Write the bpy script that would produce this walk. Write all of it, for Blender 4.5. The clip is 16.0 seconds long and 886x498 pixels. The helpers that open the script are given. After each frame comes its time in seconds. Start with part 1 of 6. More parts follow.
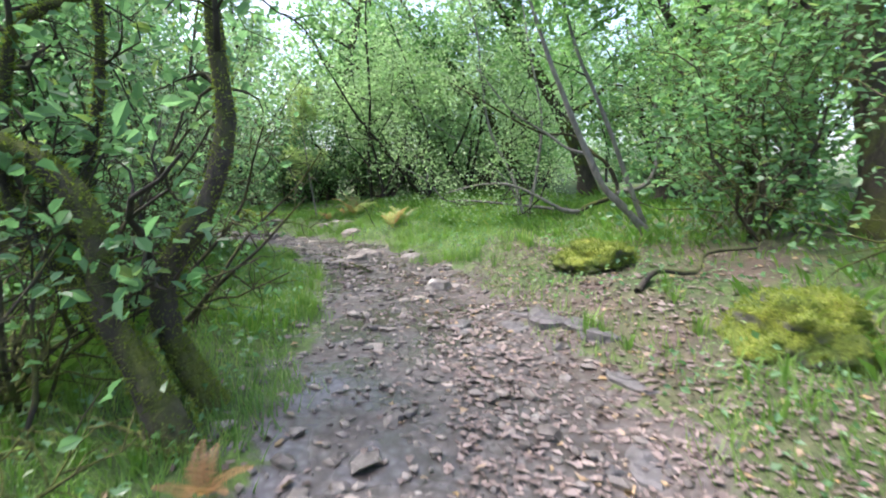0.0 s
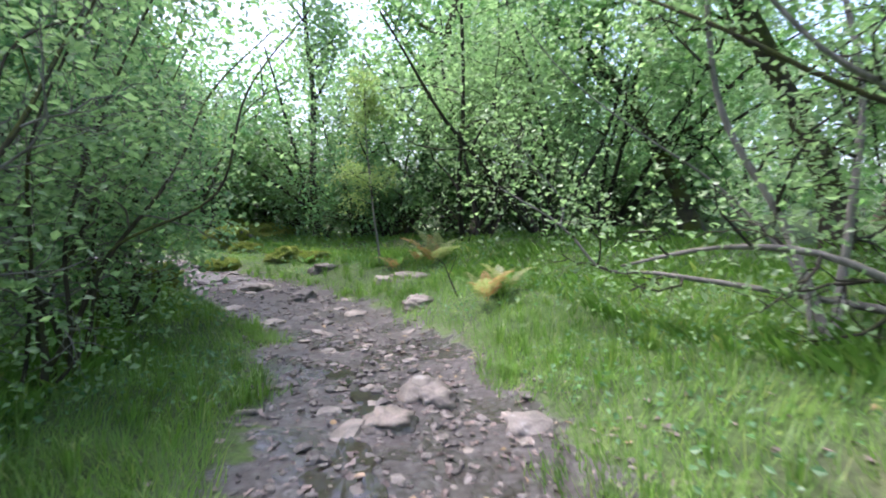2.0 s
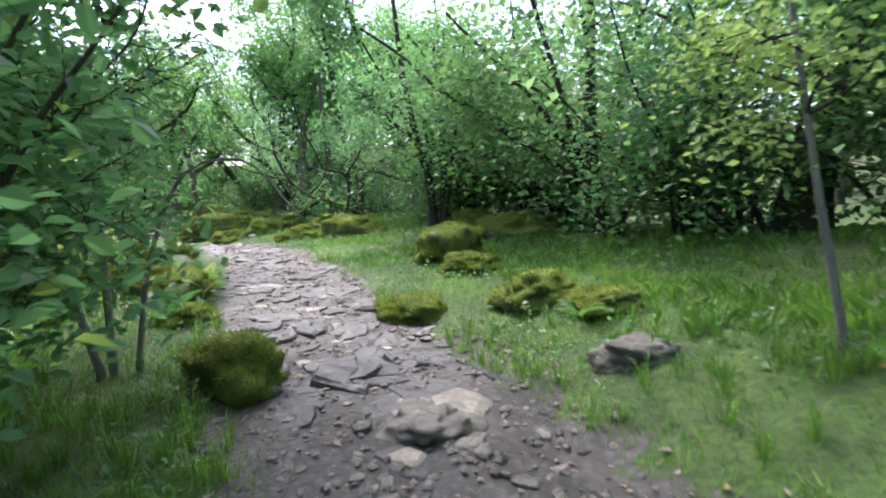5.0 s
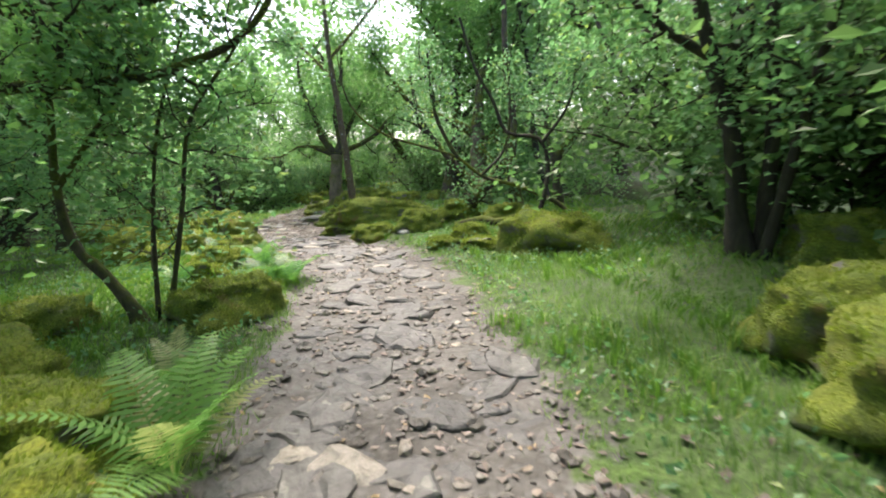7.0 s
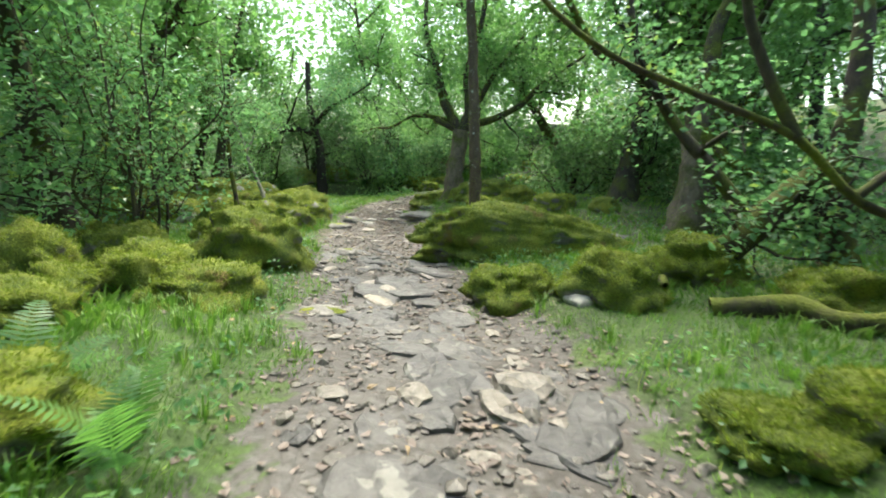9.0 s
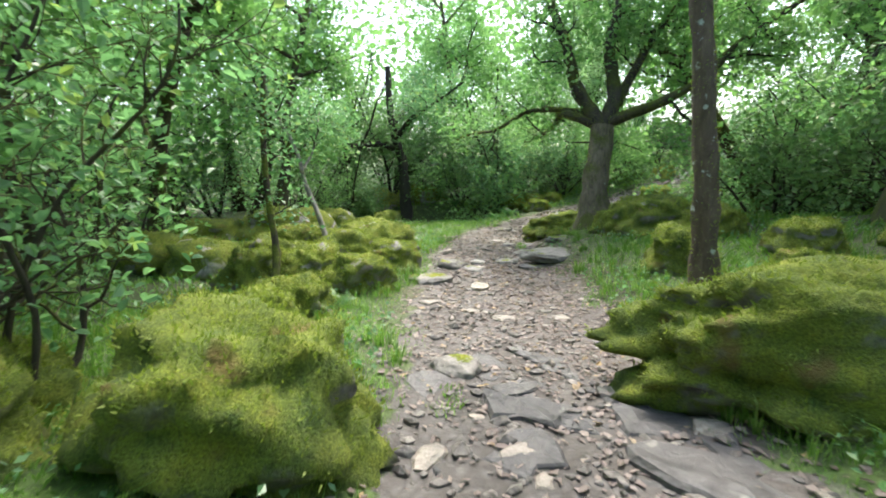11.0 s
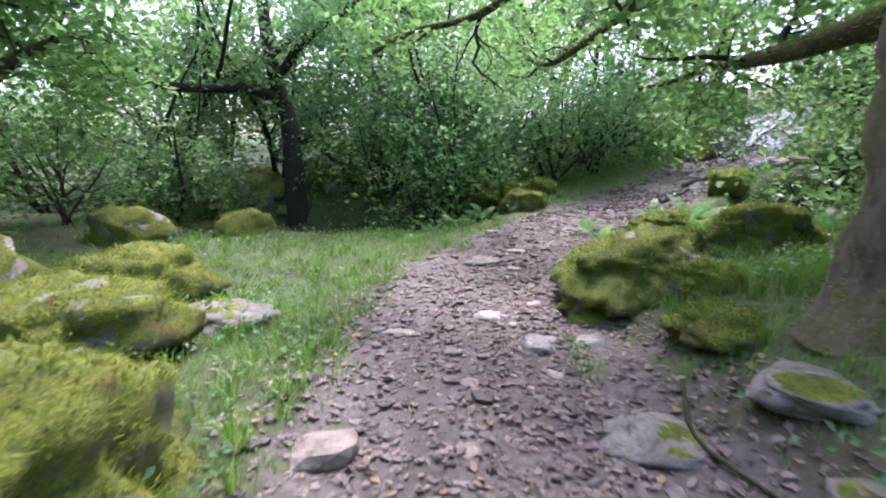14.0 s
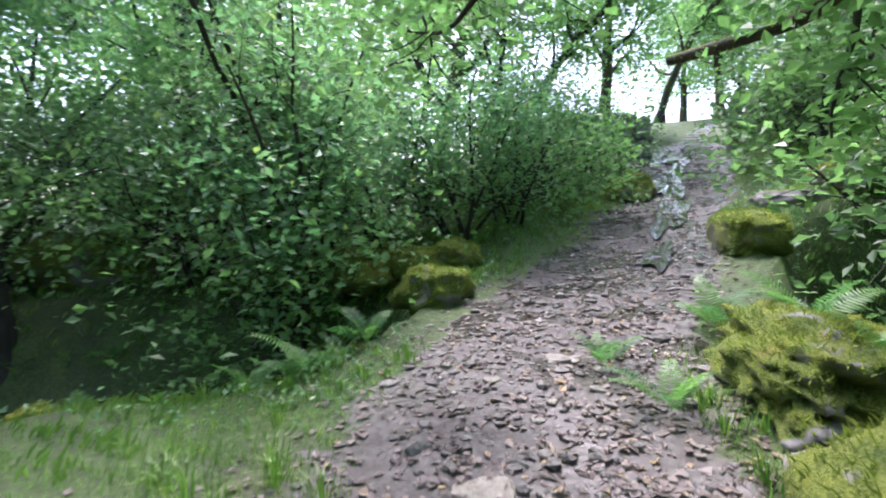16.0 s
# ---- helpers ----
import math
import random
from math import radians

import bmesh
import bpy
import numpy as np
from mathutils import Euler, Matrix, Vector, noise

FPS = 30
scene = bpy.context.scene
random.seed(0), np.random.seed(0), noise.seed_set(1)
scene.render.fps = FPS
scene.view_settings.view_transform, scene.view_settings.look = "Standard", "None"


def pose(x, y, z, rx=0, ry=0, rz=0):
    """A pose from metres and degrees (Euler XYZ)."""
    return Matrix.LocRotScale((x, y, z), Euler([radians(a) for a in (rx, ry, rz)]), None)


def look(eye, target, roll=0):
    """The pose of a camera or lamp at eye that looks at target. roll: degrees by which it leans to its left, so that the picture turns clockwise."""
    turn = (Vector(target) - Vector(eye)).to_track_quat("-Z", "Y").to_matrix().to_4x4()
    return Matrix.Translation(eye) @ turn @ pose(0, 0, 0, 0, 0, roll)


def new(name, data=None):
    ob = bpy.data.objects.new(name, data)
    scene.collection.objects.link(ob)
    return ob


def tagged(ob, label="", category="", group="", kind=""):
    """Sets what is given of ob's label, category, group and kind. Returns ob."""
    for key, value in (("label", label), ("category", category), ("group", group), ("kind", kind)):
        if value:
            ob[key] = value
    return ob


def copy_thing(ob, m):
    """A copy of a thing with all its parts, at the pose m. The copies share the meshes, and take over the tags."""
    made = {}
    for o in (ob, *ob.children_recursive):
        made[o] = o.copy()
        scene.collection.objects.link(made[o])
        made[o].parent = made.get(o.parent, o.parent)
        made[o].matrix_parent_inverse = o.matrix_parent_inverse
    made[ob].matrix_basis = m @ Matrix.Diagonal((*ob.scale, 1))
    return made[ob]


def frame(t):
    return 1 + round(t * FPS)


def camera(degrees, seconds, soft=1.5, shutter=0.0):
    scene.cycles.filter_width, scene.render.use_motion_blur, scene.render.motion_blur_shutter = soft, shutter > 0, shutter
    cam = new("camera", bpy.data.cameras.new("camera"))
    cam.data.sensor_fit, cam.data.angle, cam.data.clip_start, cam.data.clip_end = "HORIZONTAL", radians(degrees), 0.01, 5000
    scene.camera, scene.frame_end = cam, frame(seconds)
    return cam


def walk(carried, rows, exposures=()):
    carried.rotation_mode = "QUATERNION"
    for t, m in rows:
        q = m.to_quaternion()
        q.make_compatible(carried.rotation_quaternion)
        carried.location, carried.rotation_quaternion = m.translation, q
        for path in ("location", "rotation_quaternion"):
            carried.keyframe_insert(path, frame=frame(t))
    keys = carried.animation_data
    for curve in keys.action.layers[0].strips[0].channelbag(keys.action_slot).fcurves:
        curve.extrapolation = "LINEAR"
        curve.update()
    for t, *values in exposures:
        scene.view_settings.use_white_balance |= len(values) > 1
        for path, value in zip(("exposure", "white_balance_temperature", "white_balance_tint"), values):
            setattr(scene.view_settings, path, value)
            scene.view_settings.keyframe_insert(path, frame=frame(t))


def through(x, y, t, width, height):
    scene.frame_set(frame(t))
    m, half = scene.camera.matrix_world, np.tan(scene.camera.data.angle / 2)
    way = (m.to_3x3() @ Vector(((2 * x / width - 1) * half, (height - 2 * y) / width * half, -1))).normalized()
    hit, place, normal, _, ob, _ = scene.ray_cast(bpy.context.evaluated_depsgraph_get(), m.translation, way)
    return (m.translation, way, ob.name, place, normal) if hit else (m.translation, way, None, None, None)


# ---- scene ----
cam = camera(84.6, 16.0, soft=1.9, shutter=0.2)


def eye_row(t, x, y, z, yaw, pitch, roll):
    """A row for walk(): seconds, place, and the turn to the left, upwards and the lean, in degrees."""
    a, b = radians(yaw), radians(pitch)
    ahead = Vector((-math.sin(a) * math.cos(b), math.cos(a) * math.cos(b), math.sin(b)))
    return t, look(Vector((x, y, z)), Vector((x, y, z)) + ahead, roll)


PATH = [
    (0.0, -4.007, -0.649, 0.000, -20.00, -7.10, -0.05),
    (0.5, -3.693, 0.295, 0.114, -16.32, -3.98, 0.08),
    (1.0, -3.321, 1.361, 0.182, -13.99, -3.72, 1.10),
    (1.5, -3.041, 2.568, 0.213, -13.34, -3.68, 0.81),
    (2.0, -2.858, 3.812, 0.259, -8.41, -4.76, 1.17),
    (2.5, -2.703, 5.057, 0.292, -3.99, -4.74, -0.04),
    (3.0, -2.728, 6.150, 0.309, -0.42, -6.21, -0.31),
    (3.5, -2.857, 7.154, 0.274, 6.20, -6.37, -1.28),
    (4.0, -3.089, 7.957, 0.175, 12.15, -7.81, -1.98),
    (4.5, -3.332, 8.857, 0.154, 16.68, -7.71, -2.48),
    (5.0, -3.636, 9.892, 0.150, 23.28, -6.53, -3.15),
    (5.5, -4.065, 10.973, 0.164, 30.42, -5.12, -3.78),
    (6.0, -4.681, 12.010, 0.195, 36.55, -4.33, -4.15),
    (6.5, -5.546, 12.916, 0.243, 40.14, -5.01, -4.06),
    (7.0, -6.556, 13.726, 0.300, 43.75, -8.40, -3.28),
    (7.5, -7.612, 14.479, 0.334, 47.25, -9.26, -2.70),
    (8.0, -8.697, 15.357, 0.406, 49.68, -8.02, -1.88),
    (8.5, -9.739, 16.169, 0.384, 52.59, -8.17, -0.63),
    (9.0, -10.863, 16.838, 0.366, 57.16, -9.64, 2.57),
    (9.5, -11.777, 17.420, 0.450, 59.75, -10.83, 3.56),
    (10.0, -12.698, 17.730, 0.430, 64.83, -9.20, 1.56),
    (10.5, -13.637, 17.927, 0.385, 67.95, -7.92, 0.30),
    (11.0, -14.582, 18.098, 0.334, 67.02, -7.99, 0.00),
    (11.5, -15.516, 18.314, 0.287, 62.61, -9.47, 0.19),
    (12.0, -16.446, 18.643, 0.259, 58.00, -11.44, 0.41),
    (12.5, -17.473, 19.200, 0.310, 59.05, -10.49, -0.23),
    (13.0, -18.556, 19.833, 0.311, 59.30, -9.95, 0.07),
    (13.5, -19.693, 20.429, 0.264, 57.33, -9.28, 0.83),
    (14.0, -20.842, 21.025, 0.229, 58.65, -10.19, 0.93),
    (14.5, -22.032, 21.706, 0.176, 58.95, -9.44, 0.71),
    (15.0, -23.029, 22.230, 0.172, 56.70, -8.81, 0.47),
    (15.5, -23.642, 22.801, 0.220, 52.35, -5.71, -0.40),
    (16.0, -24.229, 23.402, 0.304, 43.72, -4.48, -2.07),
]

walk(cam, [eye_row(*row) for row in PATH], [(0, 2.05, 6250, 20), (1.5, 1.9, 6100, 25), (3.5, 2.3, 5800, 27), (6.5, 1.72, 6800, 11), (7, 1.95, 7000, 11), (8, 1.85, 7000, 6), (9.5, 1.95, 6900, 0), (12.5, 2.15, 6300, 24), (13.5, 2.15, 6000, 33), (14.5, 1.95, 5900, 33), (16, 2.0, 5850, 24)])

# ---- light ----
world = bpy.data.worlds.new("overcast_sky")
scene.world = world
world.use_nodes = True
wn = world.node_tree
sky = wn.nodes.new("ShaderNodeTexSky")
sky.sky_type = "NISHITA"
sky.sun_disc = False
sky.sun_elevation, sky.sun_rotation = radians(62), radians(-50)
sky.air_density, sky.dust_density, sky.ozone_density = 1.0, 4.0, 1.0
wn.links.new(sky.outputs[0], wn.nodes["Background"].inputs[0])
wn.nodes["Background"].inputs[1].default_value = 0.15
sun_data = bpy.data.lights.new("sun", "SUN")
sun_data.energy, sun_data.angle, sun_data.color = 1.3, radians(16), (1.0, 0.96, 0.9)
sun = new("sun", sun_data)
SUN_TURN, SUN_UP = radians(-50), radians(62)
sun.matrix_world = look((0, 0, 30), (-math.sin(SUN_TURN) * math.cos(SUN_UP), -math.cos(SUN_TURN) * math.cos(SUN_UP), 30 - math.sin(SUN_UP)))

# ---- the lie of the land ----
# Middle of the stony path: x, y, height
TRACK = [(-8.42, -13.94, -1.9), (-5.78, -6.39, -1.55), (-3.87, -0.70, -1.3), (-2.81, 2.64, -1.12), (-2.56, 5.53, -1.05), (-2.93, 8.75, -1.16),
         (-4.15, 11.53, -1.2), (-5.9, 13.0, -1.1), (-7.9, 14.8, -0.98), (-10.0, 16.5, -0.9), (-12.6, 18.2, -0.86),
         (-15.6, 19.2, -0.95), (-18.7, 20.5, -0.98), (-22.2, 22.1, -0.98), (-25.05, 24.2, -0.95), (-26.35, 27.3, -0.6),
         (-26.9, 30.7, -0.1), (-27.8, 34.2, 0.75), (-28.6, 37.6, 1.65), (-30.0, 44, 3.1), (-32, 60, 5.6)]
# Rise of the ground beside the path, by distance along the path: s, half width, then height at 1.5 m, 4 m and 12 m to the right, and to the left
SIDES = [(0, 1.5, 0.25, 0.6, 1.5, 0.1, 0.1, 0.0), (14, 1.15, 0.2, 0.65, 1.6, 0.1, 0.1, 0.0), (20, 0.95, 0.4, 0.8, 1.6, 0.06, 0.05, 0.0),
         (26, 1.0, 0.3, 0.75, 1.2, 0.05, 0.0, -0.3), (31, 0.95, 0.15, 0.3, 0.2, 0.15, 0.05, -0.4), (36, 1.0, 0.15, 0.35, 0.1, 0.1, 0.0, -0.5),
         (42, 1.0, 0.2, 0.4, 0.2, 0.12, 0.0, -0.5), (48, 1.0, 0.5, 0.65, 0.3, 0.05, 0.0, -0.3), (52, 1.0, 0.1, 0.1, 0.6, -0.05, -0.2, -0.2),
         (58, 1.05, 0.3, 0.8, 1.5, 0.1, 0.0, -0.2), (65, 1.1, 0.4, 1.2, 2.0, 0.3, 0.4, 0.3), (68, 0.35, 0.3, 0.9, 1.6, 0.3, 0.4, 0.3), (90, 0.35, 0.2, 0.5, 1.0, 0.2, 0.3, 0.5)]
STREAM = [(14, 40, -1.0), (2, 31, -1.15), (-6, 27.5, -1.25), (-12.5, 27.6, -1.35), (-19, 30.5, -1.5), (-23.3, 29.9, -1.7), (-26.2, 27.4, -1.6),
          (-29.2, 25.2, -1.5), (-31, 22.0, -1.55), (-36, 17, -1.8), (-50, 12, -2.2)]


def dense(nodes, step=0.2):
    """Points along a smooth line through the nodes."""
    p = np.array(nodes, float)
    along = np.concatenate([[0], np.cumsum(np.linalg.norm(np.diff(p[:, :2], axis=0), axis=1))])
    s = np.arange(0, along[-1], step)
    q = np.stack([np.interp(s, along, p[:, k]) for k in range(p.shape[1])], 1)
    k = np.ones(11) / 11
    pad = np.concatenate([q[:1].repeat(5, 0), q, q[-1:].repeat(5, 0)])
    return s, np.stack([np.convolve(pad[:, c], k, "valid") for c in range(q.shape[1])], 1)


TS, TP = dense(TRACK)
TDIR = np.gradient(TP[:, :2], axis=0)
TDIR /= np.linalg.norm(TDIR, axis=1, keepdims=True)
SS, SP = dense(STREAM, 0.4)
SIDE = np.array(SIDES, float)


def waves(x, y, size, seed=0.0):
    """Soft uneven ground, about -1 to 1, for arrays."""
    u, v = x / size + seed * 1.7, y / size - seed * 2.3
    return (np.sin(u * 1.3 + 1.7 * np.sin(v * 0.9)) + np.sin(v * 1.7 + 1.3 * np.sin(u * 1.1 + 2)) + 0.6 * np.sin((u + v) * 2.3 + seed)) / 2.6


def lie(x, y):
    """Height, signed distance from the path's middle (right is positive), place along it, half width, distance from the stream: for arrays."""
    x, y = np.atleast_1d(np.asarray(x, float)), np.atleast_1d(np.asarray(y, float))
    out = []
    for i in range(0, len(x), 20000):
        px, py = x[i:i + 20000], y[i:i + 20000]
        d2 = (px[:, None] - TP[None, :, 0]) ** 2 + (py[:, None] - TP[None, :, 1]) ** 2
        near = d2.argmin(1)
        w = 1 / (d2 + 0.15) ** 2
        base = (w * TP[None, :, 2]).sum(1) / w.sum(1)
        s = (w * TS[None, :]).sum(1) / w.sum(1)
        away = np.stack([px - TP[near, 0], py - TP[near, 1]], 1)
        side = np.sign(away[:, 0] * TDIR[near, 1] - away[:, 1] * TDIR[near, 0])
        d = np.sqrt(d2.min(1)) * side
        par = [np.interp(s, SIDE[:, 0], SIDE[:, k]) for k in range(1, 8)]
        half = par[0]
        out_d = np.maximum(np.abs(d) - half * 0.6, 0)
        t1, t2, t3 = np.clip(out_d / 1.2, 0, 1), np.clip((out_d - 1.0) / 2.6, 0, 1), np.clip((out_d - 3.4) / 9, 0, 1)
        sm = [t * t * (3 - 2 * t) for t in (t1, t2, t3)]
        r = [np.where(d > 0, par[1 + k], par[4 + k]) for k in range(3)]
        z = base + r[0] * sm[0] + (r[1] - r[0]) * sm[1] + (r[2] - r[1]) * sm[2]
        rough = np.clip((np.abs(d) - half * 0.8) / 1.2, 0, 1)
        z = z + rough * (0.07 * waves(px, py, 0.9, 1) + 0.03 * waves(px, py, 0.35, 2)) + np.clip(np.abs(d) / 12, 0, 1) * 0.2 * waves(px, py, 4.0, 3)
        z = z + (1 - rough) * (0.018 * waves(px, py, 0.22, 4) + 0.012 * waves(px, py, 0.11, 5))
        e2 = (px[:, None] - SP[None, :, 0]) ** 2 + (py[:, None] - SP[None, :, 1]) ** 2
        k = e2.argmin(1)
        ds = np.sqrt(e2.min(1))
        left = np.where(d < 0, 1.0, 0.0)
        cut = np.clip((2.0 - 0.5 * left - ds) / 1.2, 0, 1)
        cut = cut * cut * (3 - 2 * cut)
        bridge = np.clip((np.abs(d) - 1.5) / 0.6, 0, 1)
        cut = cut * bridge
        z = z * (1 - cut) + (SP[k, 2] - 0.12 + 0.05 * waves(px, py, 0.3, 6)) * cut
        far = np.clip((np.sqrt(d2.min(1)) - 25) / 60, 0, 1)
        z = z + far * 6.0 * (0.6 + 0.4 * waves(px, py, 30, 7))
        out.append(np.stack([z, d, s, half, ds], 1))
    return np.concatenate(out)


def at(x, y):
    return float(lie(x, y)[0, 0])

# ---- materials ----
def shader(name):
    m = bpy.data.materials.new(name)
    m.use_nodes = True
    nt = m.node_tree
    nt.nodes.clear()
    out = nt.nodes.new("ShaderNodeOutputMaterial")

    def node(kind, **values):
        n = nt.nodes.new("ShaderNode" + kind)
        for key, value in values.items():
            if key.startswith("i_"):
                n.inputs[key[2:].replace("_", " ")].default_value = value
        return n

    def link(a, b):
        nt.links.new(a, b)
    return m, nt, out, node, link


def noise_node(node, link, scale, detail=4.0, rough=0.6, coords=None, warp=0.0):
    n = node("TexNoise", i_Scale=scale, i_Detail=detail, i_Roughness=rough, i_Distortion=warp)
    if coords is not None:
        link(coords, n.inputs["Vector"])
    return n


def ramp(node, link, source, *stops):
    r = node("ValToRGB")
    el = r.color_ramp.elements
    while len(el) < len(stops):
        el.new(0.5)
    for e, (p, c) in zip(el, stops):
        e.position = p
        e.color = (*c, 1) if len(c) == 3 else c
    link(source, r.inputs[0])
    return r


def mix_rgb(node, link, fac, a, b, how="MIX"):
    m = node("Mix")
    m.data_type, m.blend_type = "RGBA", how
    for value, sock in ((fac, m.inputs[0]), (a, m.inputs[6]), (b, m.inputs[7])):
        if hasattr(value, "is_output"):
            link(value, sock)
        else:
            sock.default_value = value if isinstance(value, (int, float)) else (*value, 1)
    return m.outputs[2]


def calc(node, link, how, a, b=0.0):
    m = node("Math")
    m.operation = how
    m.use_clamp = how in ("MULTIPLY", "ADD", "SUBTRACT")
    for value, sock in ((a, m.inputs[0]), (b, m.inputs[1])):
        if hasattr(value, "is_output"):
            link(value, sock)
        else:
            sock.default_value = value
    return m.outputs[0]


def leaf_material(name, dark, mid, pale, turned=None, through=0.45, rough=0.45):
    """Leaves: each blade has its own shade; light comes through them."""
    m, nt, out, node, link = shader(name)
    geo = node("NewGeometry")
    stops = [(0.0, dark), (0.45, mid), (0.9, pale)]
    if turned:
        stops.append((0.975, turned))
    col = ramp(node, link, geo.outputs["Random Per Island"], *stops)
    pos = noise_node(node, link, 0.9, 3.0)
    link(geo.outputs["Position"], pos.inputs["Vector"])
    shade = mix_rgb(node, link, 0.5, col.outputs[0], ramp(node, link, pos.outputs[0], (0.3, dark), (0.7, pale)).outputs[0])
    p = node("BsdfPrincipled", i_Roughness=rough)
    p.inputs["Specular IOR Level"].default_value = 0.5
    link(shade, p.inputs["Base Color"])
    t = node("BsdfTranslucent")
    glow = mix_rgb(node, link, 1.0, shade, (0.86, 1.0, 0.72), "MULTIPLY")
    hsv = node("HueSaturation", i_Value=1.75, i_Saturation=0.98)
    link(glow, hsv.inputs["Color"])
    link(hsv.outputs[0], t.inputs["Color"])
    mx = node("MixShader")
    mx.inputs[0].default_value = through
    link(p.outputs[0], mx.inputs[1])
    link(t.outputs[0], mx.inputs[2])
    link(mx.outputs[0], out.inputs[0])
    return m


def bark_material(name, dark, pale, moss, moss_amount=0.5, lichen=0.0, grain=14.0):
    m, nt, out, node, link = shader(name)
    tc = node("TexCoord")
    geo = node("NewGeometry")
    stretch = node("Mapping")
    stretch.inputs["Scale"].default_value = (1, 1, 0.3)
    link(tc.outputs["Object"], stretch.inputs[0])
    n1 = noise_node(node, link, grain, 6, 0.7, stretch.outputs[0], 0.6)
    n2 = noise_node(node, link, 2.2, 5, 0.65, tc.outputs["Object"])
    col = ramp(node, link, n1.outputs[0], (0.3, dark), (0.7, pale)).outputs[0]
    up = node("SeparateXYZ")
    link(geo.outputs["Normal"], up.inputs[0])
    fac = calc(node, link, "ADD", n2.outputs[0], calc(node, link, "MULTIPLY", up.outputs[2], 0.2))
    lo = 0.72 - 0.4 * moss_amount
    green = ramp(node, link, fac, (lo, (0, 0, 0)), (lo + 0.16, (1, 1, 1))).outputs[0]
    n3 = noise_node(node, link, 40, 3, 0.6, tc.outputs["Object"])
    mosscol = ramp(node, link, n3.outputs[0], (0.3, tuple(c * 0.5 for c in moss)), (0.7, moss)).outputs[0]
    col = mix_rgb(node, link, green, col, mosscol)
    if lichen:
        v = noise_node(node, link, 11.0, 3, 0.55, tc.outputs["Object"])
        spots = ramp(node, link, v.outputs[0], (0.74 - 0.1 * lichen, (0, 0, 0)), (0.79 - 0.1 * lichen, (1, 1, 1))).outputs[0]
        col = mix_rgb(node, link, spots, col, (0.42, 0.45, 0.4))
    p = node("BsdfPrincipled", i_Roughness=0.9)
    link(col, p.inputs["Base Color"])
    b = node("Bump", i_Strength=0.9, i_Distance=0.02)
    link(mix_rgb(node, link, green, n1.outputs[0], n3.outputs[0]), b.inputs["Height"])
    link(b.outputs[0], p.inputs["Normal"])
    link(p.outputs[0], out.inputs[0])
    return m


